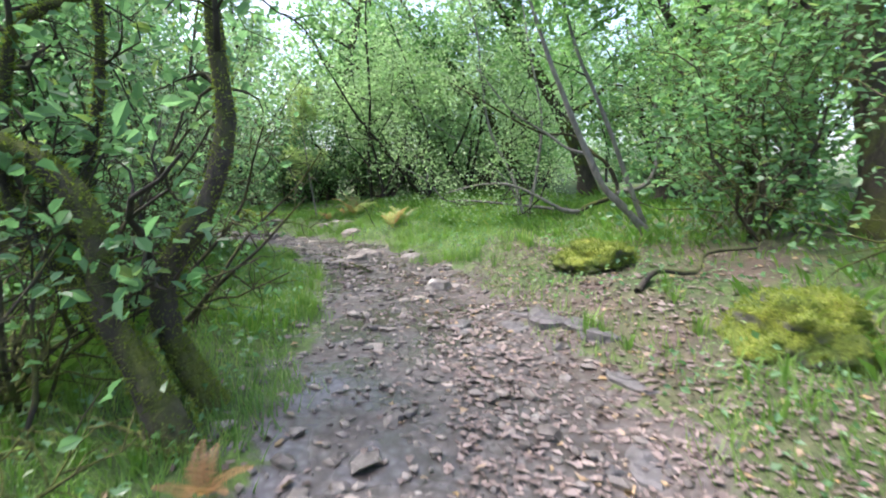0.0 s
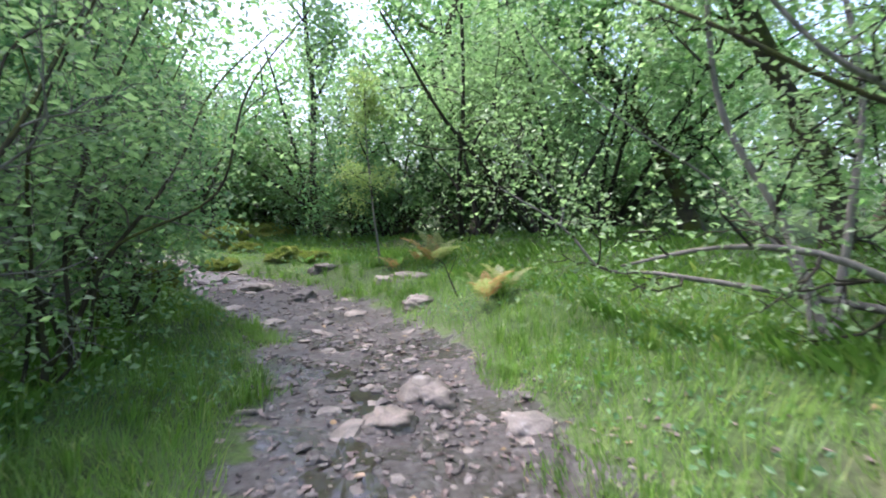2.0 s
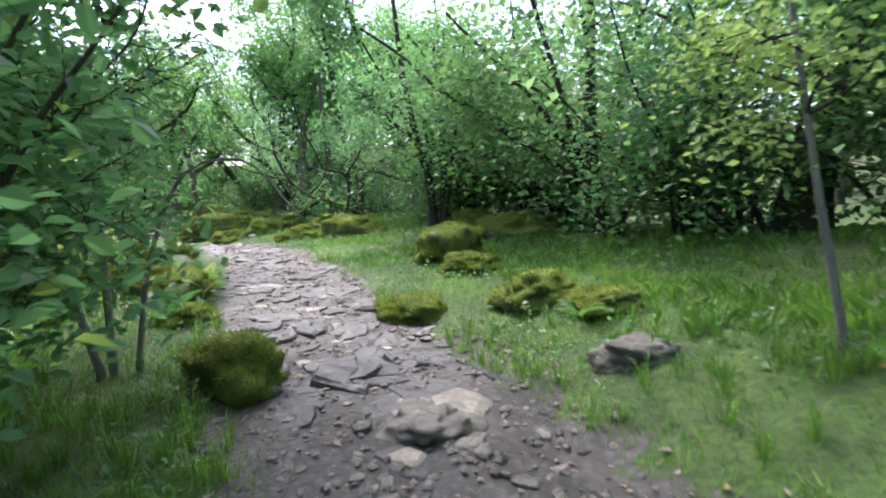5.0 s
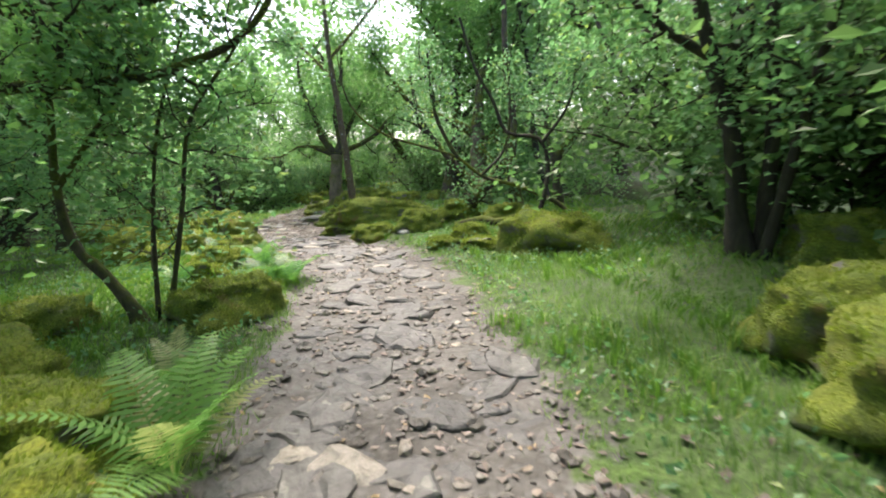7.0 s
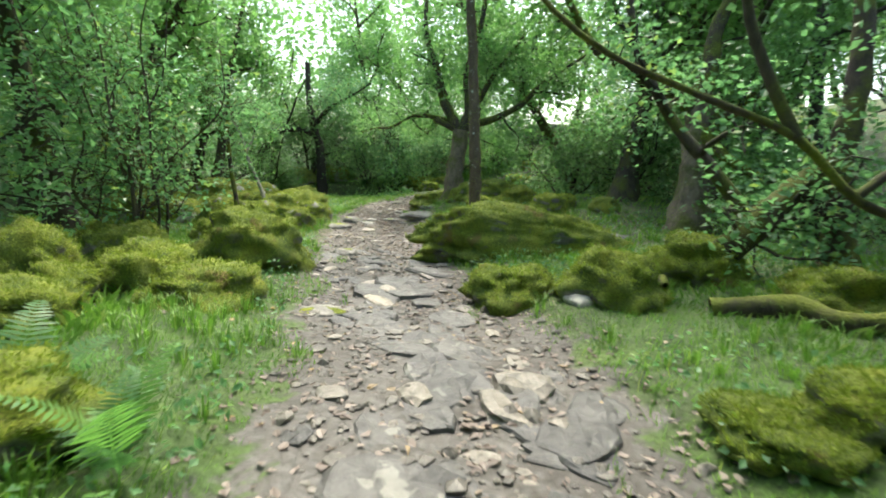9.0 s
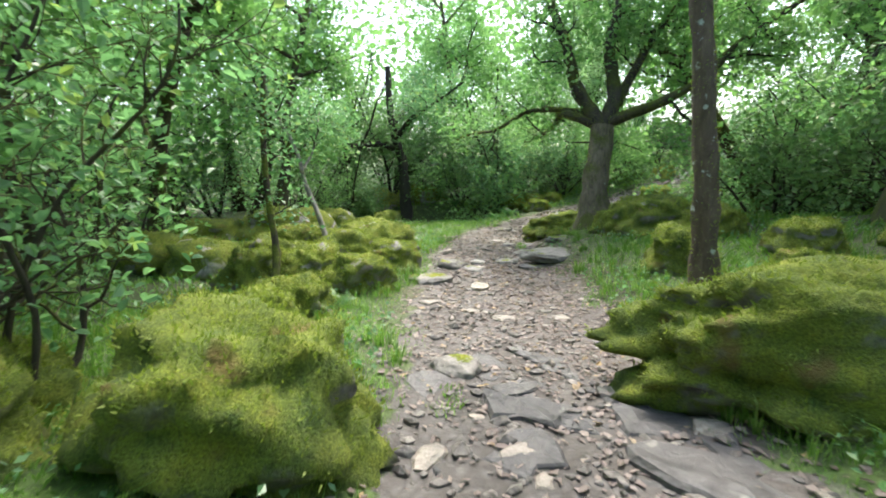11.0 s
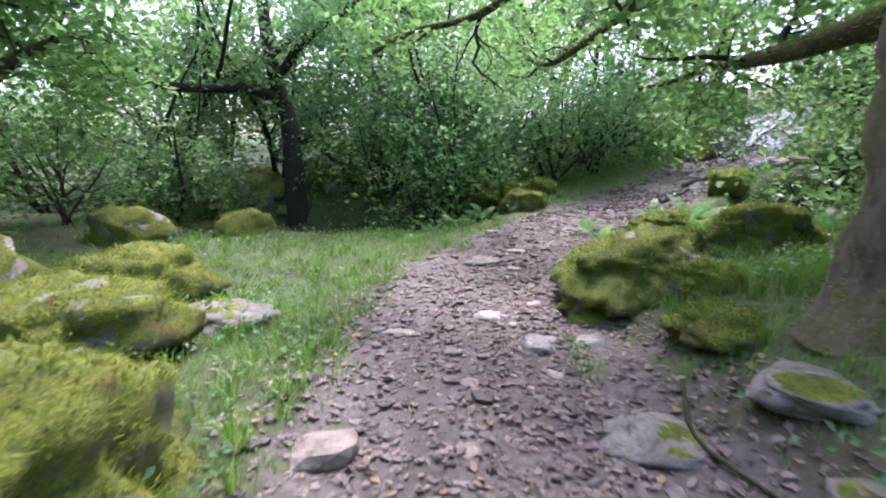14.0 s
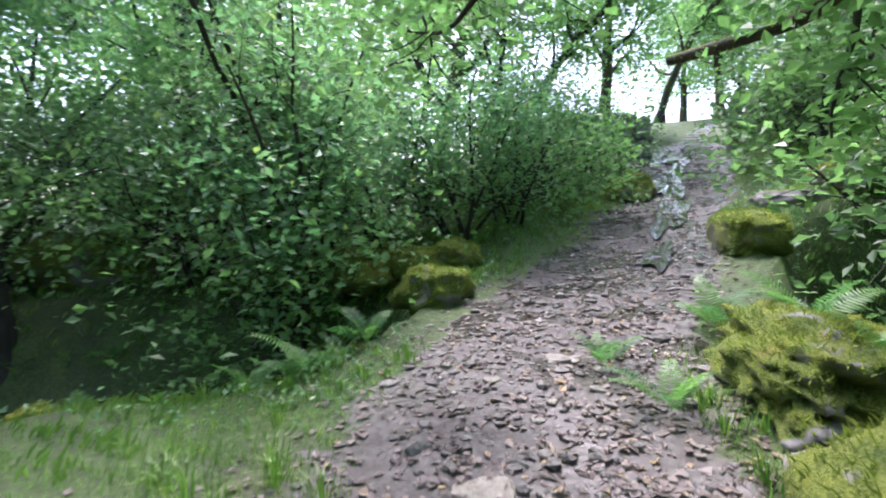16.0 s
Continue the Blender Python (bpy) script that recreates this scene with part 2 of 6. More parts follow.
def stone_material(name, dark, pale, moss_lo, moss_hi, moss=(0.21, 0.25, 0.02), wet=0.6, lichen=0.8, spread=0.5, bald=0.0):
    """Weathered stone; moss settles on what faces upwards, between the two limits."""
    m, nt, out, node, link = shader(name)
    tc = node("TexCoord")
    geo = node("NewGeometry")
    info = node("ObjectInfo")
    at_world = geo.outputs["Position"]
    n1 = noise_node(node, link, 9.0, 7, 0.65, at_world, 0.4)
    n2 = noise_node(node, link, 55.0, 4, 0.7, at_world)
    n3 = noise_node(node, link, 2.6, 5, 0.65, at_world, 0.5)
    rock = ramp(node, link, n1.outputs[0], (0.28, dark), (0.55, pale), (0.8, tuple(min(1, c * 1.35) for c in pale))).outputs[0]
    rock = mix_rgb(node, link, 0.35, rock, ramp(node, link, n2.outputs[0], (0.3, (0.05, 0.05, 0.05)), (0.75, (0.75, 0.75, 0.72))).outputs[0], "OVERLAY")
    spot = noise_node(node, link, 6.5, 3, 0.5, at_world, 0.3)
    rock = mix_rgb(node, link, ramp(node, link, spot.outputs[0], (0.66, (0, 0, 0)), (0.7, (lichen, lichen, lichen))).outputs[0], rock, (0.46, 0.47, 0.43))
    tint = ramp(node, link, info.outputs["Random"], (0.0, (0.72, 0.7, 0.7)), (0.5, (1, 0.97, 0.95)), (1.0, (1.18, 1.12, 1.05))).outputs[0]
    rock = mix_rgb(node, link, 1.0, rock, tint, "MULTIPLY")
    each = ramp(node, link, geo.outputs["Random Per Island"], (0.0, (1 - spread, 0.98 - spread, 0.97 - spread)), (0.6, (1, 1, 1)), (1.0, (1 + spread, 0.97 + spread, 0.93 + spread))).outputs[0]
    rock = mix_rgb(node, link, 1.0, rock, each, "MULTIPLY")
    up = node("SeparateXYZ")
    link(geo.outputs["Normal"], up.inputs[0])
    base = calc(node, link, "MULTIPLY", up.outputs[2], 0.45)
    fac = calc(node, link, "ADD", base, n3.outputs[0])
    green = ramp(node, link, fac, (moss_lo, (0, 0, 0)), (moss_hi, (1, 1, 1))).outputs[0]
    if bald:
        scar = noise_node(node, link, 2.4, 3, 0.55, at_world, 0.8)
        green = mix_rgb(node, link, ramp(node, link, scar.outputs[0], (0.68 - bald, (0, 0, 0)), (0.72 - bald, (1, 1, 1))).outputs[0], green, (0, 0, 0))
    n4 = noise_node(node, link, 75.0, 3, 0.7, at_world)
    n5 = noise_node(node, link, 5.0, 4, 0.6, at_world)
    rich = ramp(node, link, n5.outputs[0], (0.3, (moss[0] * 0.42, moss[1] * 0.55, moss[2] * 0.7)), (0.52, moss), (0.75, (moss[0] * 1.45, moss[1] * 1.25, moss[2]))).outputs[0]
    fleck = ramp(node, link, n4.outputs[0], (0.3, (0.35, 0.35, 0.3)), (0.7, (1.25, 1.25, 1.1))).outputs[0]
    rich = mix_rgb(node, link, 1.0, rich, fleck, "MULTIPLY")
    dead = noise_node(node, link, 3.3, 3, 0.5, at_world)
    rich = mix_rgb(node, link, ramp(node, link, dead.outputs[0], (0.62, (0, 0, 0)), (0.72, (0.7, 0.7, 0.7))).outputs[0], rich, (0.16, 0.1, 0.035))
    col = mix_rgb(node, link, green, rock, rich)
    p = node("BsdfPrincipled")
    link(col, p.inputs["Base Color"])
    link(ramp(node, link, green, (0.0, (wet, wet, wet)), (1.0, (0.95, 0.95, 0.95))).outputs[0], p.inputs["Roughness"])
    hh = mix_rgb(node, link, green, n1.outputs[0], n4.outputs[0])
    b = node("Bump", i_Strength=0.85, i_Distance=0.03)
    link(hh, b.inputs["Height"])
    link(b.outputs[0], p.inputs["Normal"])
    link(p.outputs[0], out.inputs[0])
    return m


def ground_material():
    """Turf and moss beside the path, and mud, grit and leaf mould on it."""
    m, nt, out, node, link = shader("woodland_ground")
    geo = node("NewGeometry")
    pos = geo.outputs["Position"]
    path = node("Attribute")
    path.attribute_name = "path"
    litter = node("Attribute")
    litter.attribute_name = "litter"
    wetness = node("Attribute")
    wetness.attribute_name = "wet"
    n1 = noise_node(node, link, 3.0, 6, 0.65, pos, 0.5)
    n2 = noise_node(node, link, 28.0, 5, 0.7, pos)
    n3 = noise_node(node, link, 0.8, 4, 0.6, pos)
    turf = ramp(node, link, n1.outputs[0], (0.25, (0.025, 0.05, 0.01)), (0.5, (0.05, 0.105, 0.016)), (0.72, (0.09, 0.165, 0.025))).outputs[0]
    turf = mix_rgb(node, link, 0.9, turf, ramp(node, link, n2.outputs[0], (0.3, (0.3, 0.3, 0.25)), (0.7, (1.2, 1.2, 1.1))).outputs[0], "MULTIPLY")
    earth = ramp(node, link, n1.outputs[0], (0.3, (0.045, 0.034, 0.025)), (0.7, (0.11, 0.08, 0.056))).outputs[0]
    bare = calc(node, link, "MULTIPLY", litter.outputs["Fac"], ramp(node, link, n3.outputs[0], (0.38, (0, 0, 0)), (0.6, (1, 1, 1))).outputs[0])
    turf = mix_rgb(node, link, bare, turf, earth)
    v = node("TexVoronoi", i_Scale=17.0, i_Randomness=1.0)
    warp = mix_rgb(node, link, 0.06, pos, noise_node(node, link, 6.0, 3, 0.6, pos).outputs["Color"], "LINEAR_LIGHT")
    link(warp, v.inputs["Vector"])
    grit = ramp(node, link, v.outputs["Distance"], (0.1, (0.135, 0.133, 0.132)), (0.45, (0.06, 0.058, 0.056)), (0.7, (0.028, 0.026, 0.023))).outputs[0]
    mud = ramp(node, link, n1.outputs[0], (0.3, (0.04, 0.035, 0.03)), (0.68, (0.086, 0.077, 0.068))).outputs[0]
    way = mix_rgb(node, link, 0.55, mud, grit)
    way = mix_rgb(node, link, calc(node, link, "MULTIPLY", litter.outputs["Fac"], 0.5), way, (0.16, 0.125, 0.105))
    way = mix_rgb(node, link, 0.4, way, ramp(node, link, n2.outputs[0], (0.3, (0.3, 0.3, 0.3)), (0.7, (1.3, 1.3, 1.3))).outputs[0], "MULTIPLY")
    wob = node("MapRange", i_From_Min=0.25, i_From_Max=0.75, i_To_Min=-0.32, i_To_Max=0.32)
    link(n1.outputs[0], wob.inputs["Value"])
    ed = node("Math")
    ed.operation = "ADD"
    link(path.outputs["Fac"], ed.inputs[0])
    link(wob.outputs[0], ed.inputs[1])
    green = ramp(node, link, ed.outputs[0], (0.9, (0, 0, 0)), (1.0, (1, 1, 1))).outputs[0]
    col = mix_rgb(node, link, green, way, turf)
    p = node("BsdfPrincipled")
    link(col, p.inputs["Base Color"])
    puddle = ramp(node, link, noise_node(node, link, 1.7, 4, 0.6, pos, 0.4).outputs[0], (0.32, (0, 0, 0)), (0.55, (1, 1, 1))).outputs[0]
    soak = calc(node, link, "MULTIPLY", wetness.outputs["Fac"], puddle)
    soak = calc(node, link, "MULTIPLY", soak, calc(node, link, "SUBTRACT", 1.0, green))
    r = node("MapRange", i_From_Min=0.0, i_From_Max=1.0, i_To_Min=0.8, i_To_Max=0.1)
    link(soak, r.inputs["Value"])
    link(r.outputs[0], p.inputs["Roughness"])
    b = node("Bump", i_Strength=0.8, i_Distance=0.03)
    h = mix_rgb(node, link, 0.5, n2.outputs[0], v.outputs["Distance"])
    link(mix_rgb(node, link, calc(node, link, "MULTIPLY", soak, 0.9), h, (0.4, 0.4, 0.4)), b.inputs["Height"])
    link(b.outputs[0], p.inputs["Normal"])
    link(p.outputs[0], out.inputs[0])
    return m


def water_material():
    m, nt, out, node, link = shader("stream_water")
    geo = node("NewGeometry")
    n = noise_node(node, link, 5.0, 4, 0.6, geo.outputs["Position"], 1.0)
    foam = noise_node(node, link, 1.3, 6, 0.7, geo.outputs["Position"], 1.5)
    f = ramp(node, link, foam.outputs[0], (0.55, (0, 0, 0)), (0.68, (1, 1, 1))).outputs[0]
    p = node("BsdfPrincipled", i_Roughness=0.08)
    link(mix_rgb(node, link, f, (0.02, 0.022, 0.015), (0.6, 0.63, 0.66)), p.inputs["Base Color"])
    link(ramp(node, link, f, (0.0, (0.06, 0.06, 0.06)), (1.0, (0.6, 0.6, 0.6))).outputs[0], p.inputs["Roughness"])
    b = node("Bump", i_Strength=0.5, i_Distance=0.05)
    link(n.outputs[0], b.inputs["Height"])
    link(b.outputs[0], p.inputs["Normal"])
    link(p.outputs[0], out.inputs[0])
    return m


def plain_material(name, rgb, rough=0.5, metal=0.0, speckle=20.0):
    m, nt, out, node, link = shader(name)
    geo = node("NewGeometry")
    n = noise_node(node, link, speckle, 4, 0.6, geo.outputs["Position"])
    p = node("BsdfPrincipled", i_Roughness=rough, i_Metallic=metal)
    link(ramp(node, link, n.outputs[0], (0.3, tuple(c * 0.7 for c in rgb)), (0.7, tuple(min(1, c * 1.2) for c in rgb))).outputs[0], p.inputs["Base Color"])
    link(p.outputs[0], out.inputs[0])
    return m


HAZEL = leaf_material("hazel_leaf", (0.06, 0.15, 0.065), (0.118, 0.245, 0.115), (0.2, 0.345, 0.175), (0.34, 0.38, 0.06), 0.5, 0.38)
OAKLEAF = leaf_material("oak_leaf", (0.067, 0.155, 0.05), (0.13, 0.258, 0.085), (0.21, 0.355, 0.13), None, 0.5, 0.38)
WILLOW = leaf_material("willow_leaf", (0.13, 0.22, 0.105), (0.215, 0.33, 0.155), (0.32, 0.44, 0.23), None, 0.5, 0.38)
YELLOWING = leaf_material("yellowing_leaf", (0.15, 0.23, 0.06), (0.23, 0.32, 0.1), (0.34, 0.41, 0.17))
# Darker leaf green: the shade of the deep wood is put into the colour
SHADELEAF = leaf_material("shaded_leaf", (0.045, 0.11, 0.04), (0.09, 0.18, 0.066), (0.15, 0.25, 0.095))
GRASS = leaf_material("grass_blade", (0.05, 0.12, 0.018), (0.112, 0.235, 0.035), (0.205, 0.35, 0.065), (0.36, 0.36, 0.12), 0.4, 0.5)
MOSSBLADE = leaf_material("moss_shoot", (0.075, 0.11, 0.014), (0.155, 0.205, 0.026), (0.28, 0.33, 0.05), None, 0.35, 0.7)
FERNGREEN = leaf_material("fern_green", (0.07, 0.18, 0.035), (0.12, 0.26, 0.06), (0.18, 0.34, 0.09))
# Shaded copy of the green frond, the shade mixed into its colour
FERNSHADE = leaf_material("fern_shaded", (0.04, 0.12, 0.035), (0.07, 0.17, 0.055), (0.1, 0.22, 0.08))
FERNPALE = leaf_material("fern_yellowing", (0.15, 0.21, 0.07), (0.24, 0.28, 0.11), (0.35, 0.35, 0.17))
FERNRUST = leaf_material("fern_rust", (0.22, 0.1, 0.04), (0.36, 0.17, 0.075), (0.46, 0.27, 0.14))
LITTER = leaf_material("fallen_leaf", (0.07, 0.05, 0.042), (0.17, 0.125, 0.11), (0.34, 0.28, 0.255), (0.44, 0.29, 0.08), 0.15, 0.6)
BARK = bark_material("mossy_bark", (0.022, 0.018, 0.013), (0.085, 0.068, 0.05), (0.1, 0.12, 0.015), 0.55)
DARKBARK = bark_material("dark_bark", (0.015, 0.013, 0.01), (0.055, 0.045, 0.035), (0.06, 0.075, 0.015), 0.35)
PALEBARK = bark_material("pale_bark", (0.1, 0.095, 0.085), (0.26, 0.25, 0.22), (0.1, 0.12, 0.02), 0.2)
OAKBARK = bark_material("oak_bark", (0.06, 0.047, 0.034), (0.25, 0.2, 0.145), (0.11, 0.13, 0.02), 0.5, 0.35)
ROWANBARK = bark_material("rowan_bark", (0.05, 0.035, 0.025), (0.16, 0.12, 0.085), (0.1, 0.11, 0.02), 0.22, 1.0)
MOSSBARK = bark_material("moss_sleeve", (0.022, 0.018, 0.013), (0.085, 0.065, 0.045), (0.15, 0.18, 0.018), 0.62)
MOSSROCK = stone_material("mossy_stone", (0.045, 0.042, 0.036), (0.2, 0.195, 0.185), 0.38, 0.52, (0.175, 0.225, 0.03), bald=0.01)
SCARROCK = stone_material("scarred_mossy_stone", (0.1, 0.1, 0.095), (0.3, 0.295, 0.285), 0.4, 0.54, (0.18, 0.225, 0.032), bald=0.06)
HALFMOSS = stone_material("half_mossy_stone", (0.13, 0.128, 0.12), (0.33, 0.325, 0.31), 0.96, 1.06)
BARESTONE = stone_material("bare_stone", (0.036, 0.036, 0.038), (0.1, 0.1, 0.104), 1.3, 1.4, wet=0.5, lichen=0.3, spread=0.3)
PALESTONE = stone_material("pale_stone", (0.13, 0.12, 0.105), (0.29, 0.27, 0.24), 1.02, 1.12)
WALLSTONE = stone_material("wall_stone", (0.06, 0.06, 0.055), (0.2, 0.195, 0.18), 0.6, 0.75)
PEBBLE = stone_material("pebble", (0.085, 0.08, 0.072), (0.22, 0.205, 0.185), 1.3, 1.4, wet=0.4, lichen=0.3, spread=0.45)
GROUND = ground_material()
WATER = water_material()
PUDDLE = plain_material("muddy_water", (0.035, 0.03, 0.025), 0.04)
PIPE = plain_material("galvanised_pipe", (0.35, 0.37, 0.38), 0.35, 0.7)


# ---- helpers ----
def mesh_of(name, verts, faces, mat, smooth=True):
    """A mesh from arrays; all faces have the same number of corners."""
    verts, faces = np.asarray(verts, np.float32), np.asarray(faces, np.int32)
    me = bpy.data.meshes.new(name)
    k = faces.shape[1]
    me.vertices.add(len(verts))
    me.vertices.foreach_set("co", verts.ravel())
    me.loops.add(faces.size)
    me.loops.foreach_set("vertex_index", faces.ravel())
    me.polygons.add(len(faces))
    me.polygons.foreach_set("loop_start", np.arange(0, faces.size, k, dtype=np.int32))
    me.polygons.foreach_set("use_smooth", np.full(len(faces), smooth))
    me.update(calc_edges=True)
    me.materials.append(mat)
    return me


def part(name, me, parent, label=""):
    ob = new(name, me)
    ob.parent = parent
    if label:
        ob["label"] = label
    return ob


def thing(name, place, label, category, group=""):
    ob = new(name)
    ob.location = place
    ob.empty_display_size = 0.2
    return tagged(ob, label, category, group)


def unit(v):
    return v / (np.linalg.norm(v, axis=-1, keepdims=True) + 1e-9)


class Soup:
    """Tubes gathered into one mesh of quads."""

    def __init__(self):
        self.v, self.f, self.n = [], [], 0

    def tube(self, pts, radii, sides=6, knots=0.0, seed=0):
        pts, radii = np.asarray(pts, float), np.asarray(radii, float)
        t = unit(np.gradient(pts, axis=0))
        ref = np.eye(3)[np.abs(t.mean(0)).argmin()]
        u = unit(np.cross(t, ref))
        w = np.cross(t, u)
        a = np.linspace(0, 2 * math.pi, sides, endpoint=False)
        r = radii[:, None] * np.ones(sides)
        if knots:
            i = np.arange(len(pts))[:, None]
            r = r * (1 + knots * (np.sin(a * 3 + i * 0.9 + seed) * 0.6 + np.sin(a * 2 - i * 1.7 + seed * 2) * 0.6 + np.sin(i * 2.1 + seed) * 0.5))
        ring = pts[:, None] + r[..., None] * (u[:, None] * np.cos(a)[None, :, None] + w[:, None] * np.sin(a)[None, :, None])
        m = len(pts)
        i, j = np.meshgrid(np.arange(m - 1), np.arange(sides), indexing="ij")
        k = (j + 1) % sides
        f = np.stack([i * sides + j, i * sides + k, (i + 1) * sides + k, (i + 1) * sides + j], -1).reshape(-1, 4)
        self.v.append(ring.reshape(-1, 3))
        self.f.append(f + self.n)
        self.n += m * sides

    def mesh(self, name, mat, origin):
        return mesh_of(name, np.concatenate(self.v) - np.asarray(origin), np.concatenate(self.f), mat)


def curve_through(pts, step=0.12):
    """Catmull-Rom line through the points."""
    p = np.asarray(pts, float)
    q = np.concatenate([[2 * p[0] - p[1]], p, [2 * p[-1] - p[-2]]])
    out = []
    for i in range(1, len(q) - 2):
        n = max(2, int(np.linalg.norm(q[i + 1] - q[i]) / step))
        t = np.linspace(0, 1, n, endpoint=False)[:, None]
        a, b, c, d = q[i - 1], q[i], q[i + 1], q[i + 2]
        out.append(0.5 * (2 * b + (c - a) * t + (2 * a - 5 * b + 4 * c - d) * t ** 2 + (3 * b - a - 3 * c + d) * t ** 3))
    return np.concatenate(out + [p[-1:]])


def wander(rng, start, way, length, n, wild, lift):
    pts, d = [np.asarray(start, float)], unit(np.asarray(way, float))
    for _ in range(n):
        d = unit(d + rng.normal(0, wild, 3) + (0, 0, lift))
        pts.append(pts[-1] + d * length / n)
    return np.array(pts)


def leaf_mesh(name, rng, spots, size, mat, origin, flat=0.6, oval=False, spread=0.1, droop=0.0, curl=0.18, ragged=0.0):
    """Leaves round the spots: folded blades, each an island."""
    n = len(spots)
    c = spots + rng.normal(0, spread, (n, 3))
    nrm = unit(rng.normal(0, 1, (n, 3)) * (1 - flat) + np.array((0, 0, flat)))
    a = rng.normal(0, 1, (n, 3))
    a[:, 2] = a[:, 2] * 0.5 - droop
    a = unit(a - (a * nrm).sum(1, keepdims=True) * nrm)
    b = np.cross(nrm, a)
    ln = size * rng.uniform(0.65, 1.25, (n, 1))
    wd = ln * rng.uniform(0.5, 0.75, (n, 1))
    fold = nrm * wd * curl
    if oval:
        v = np.stack([c - a * ln * 0.5, c - a * ln * 0.2 + b * wd * 0.45 + fold, c + a * ln * 0.2 + b * wd * 0.42 + fold, c + a * ln * 0.55 - fold,
                      c + a * ln * 0.2 - b * wd * 0.42 + fold, c - a * ln * 0.2 - b * wd * 0.45 + fold], 1)
        i = np.arange(n)[:, None] * 6
        f = np.concatenate([i + np.array([0, 1, 2, 3]), i + np.array([0, 3, 4, 5])])
        k = 6
    else:
        v = np.stack([c - a * ln * 0.5, c + b * wd * 0.5 + fold, c + a * ln * 0.5, c - b * wd * 0.5 + fold], 1)
        f = np.arange(n)[:, None] * 4 + np.arange(4)
    if ragged:
        v = v + a[:, None] * rng.normal(0, ragged, v.shape[:2] + (1,)) * ln[:, None] + b[:, None] * rng.normal(0, ragged, v.shape[:2] + (1,)) * ln[:, None]
    return mesh_of(name, v.reshape(-1, 3) - np.asarray(origin), f, mat, False)


def sprout(rng, soup, tips, pts, radii, level, plan, bare=False):
    """Side branches along a limb, down to the twigs that carry the leaves. plan: a row (count, length, wildness, lift, from) a level."""
    count, length, wild, lift, start = plan[level]
    t = unit(np.gradient(pts, axis=0))
    for _ in range(count):
        f = start + (1 - start) * rng.random()
        i = min(int(f * (len(pts) - 1)), len(pts) - 1)
        side = rng.normal(0, 1, 3)
        way = unit(t[i] * 0.55 + unit(side - (side @ t[i]) * t[i]))
        ln = length * rng.uniform(0.6, 1.25) * (1.15 - 0.5 * f)
        line = wander(rng, pts[i], way, ln, 6 if level == 0 else 4, wild, lift)
        r0 = max(min(radii[i] * 0.6, 0.028 * ln), 0.004)
        r = np.linspace(r0, r0 * 0.3, len(line))
        if level < 2 and not (bare and level + 1 == len(plan)):
            soup.tube(line[::2] if bare else line, r[::2] if bare else r, 3 if bare or level > 1 else 5 - level)
        if level + 1 < len(plan):
            sprout(rng, soup, tips, line, r, level + 1, plan, bare)
        else:
            tips.append(line[1:])
    if level and level + 1 == len(plan):
        tips.append(pts[-2:])


def fur(rng, pts, r, count):
    """Moss shoots round a stem, thicker on its foot and upper side."""
    f = rng.random(count) ** 1.5 * (len(pts) - 1.01)
    i = f.astype(int)
    u = (f - i)[:, None]
    mid = pts[i] * (1 - u) + pts[i + 1] * u
    rad = (r[i] * 0.97)[:, None]
    d = rng.normal(0, 1, (count, 3)) + (0, 0, 0.35)
    way = unit(pts[i + 1] - pts[i])
    d = unit(d - (d * way).sum(1, keepdims=True) * way)
    p = mid + d * rad
    s = unit(np.cross(d, rng.normal(0, 1, (count, 3))))
    tip = p + (d + rng.normal(0, 0.4, (count, 3))) * rng.uniform(0.006, 0.024, (count, 1))
    v = np.stack([p - s * 0.005, p + s * 0.005, tip], 1).reshape(-1, 3)
    return mesh_of("moss", v, np.arange(count * 3).reshape(-1, 3), MOSSBLADE, False)


def tree(name, label, category, mains, plan, leaves, seed, bark=BARK, limb_bark=None, group="", twig_bark=None, bare=False, headroom=True, moss=0):
    """mains: lines with a radius at both ends, the trunk first. leaves: (count, size, material, spread, flat, oval)."""
    rng = np.random.default_rng(seed)
    base = mains[0][0][0]
    ob = thing(name, base, label, category, group)
    soup, tips = Soup(), []
    for k, (line, r0, r1) in enumerate(mains):
        pts = curve_through(line, 0.4 if bare else 0.13)
        f = np.linspace(0, 1, len(pts))
        r = r0 + (r1 - r0) * f ** 0.8
        if k == 0:
            r = r * (1 + 0.7 * np.exp(-np.linalg.norm(pts - pts[0], axis=1) / (r0 * 1.3)))
            pts = pts.copy()
            pts[0, 2] -= 0.1
        own = Soup()
        own.tube(pts, r, (8 if k == 0 else 5) if bare else 12 if r0 > 0.12 else 8, 0.12, seed + k)
        part("trunk" if k == 0 else "limb", own.mesh("trunk" if k == 0 else "limb", bark if k == 0 else (limb_bark or bark), base), ob)
        if moss and r0 > 0.04:
            tagged(part("moss", fur(rng, pts, r, moss), ob, "damp green moss sleeve"), kind="stuff").location = -Vector(base)
        if k or len(mains) == 1:
            sprout(rng, soup, tips, pts, r, 0, plan, bare)
    tagged(part("branch", soup.mesh("branch", twig_bark or DARKBARK, base), ob), kind="stuff")
    count, size, mat, spread, flat, oval = leaves
    spots = np.concatenate(tips)
    if not bare and headroom:
        i = lie(spots[:, 0], spots[:, 1])
        spots = spots[(np.abs(i[:, 1]) > 1.0) | (spots[:, 2] > i[:, 0] + 2.3)]
    if count:
        tagged(part("crown", leaf_mesh("crown", rng, spots[rng.integers(0, len(spots), count)], size, mat, base, flat, oval, spread), ob), kind="stuff")
    return ob


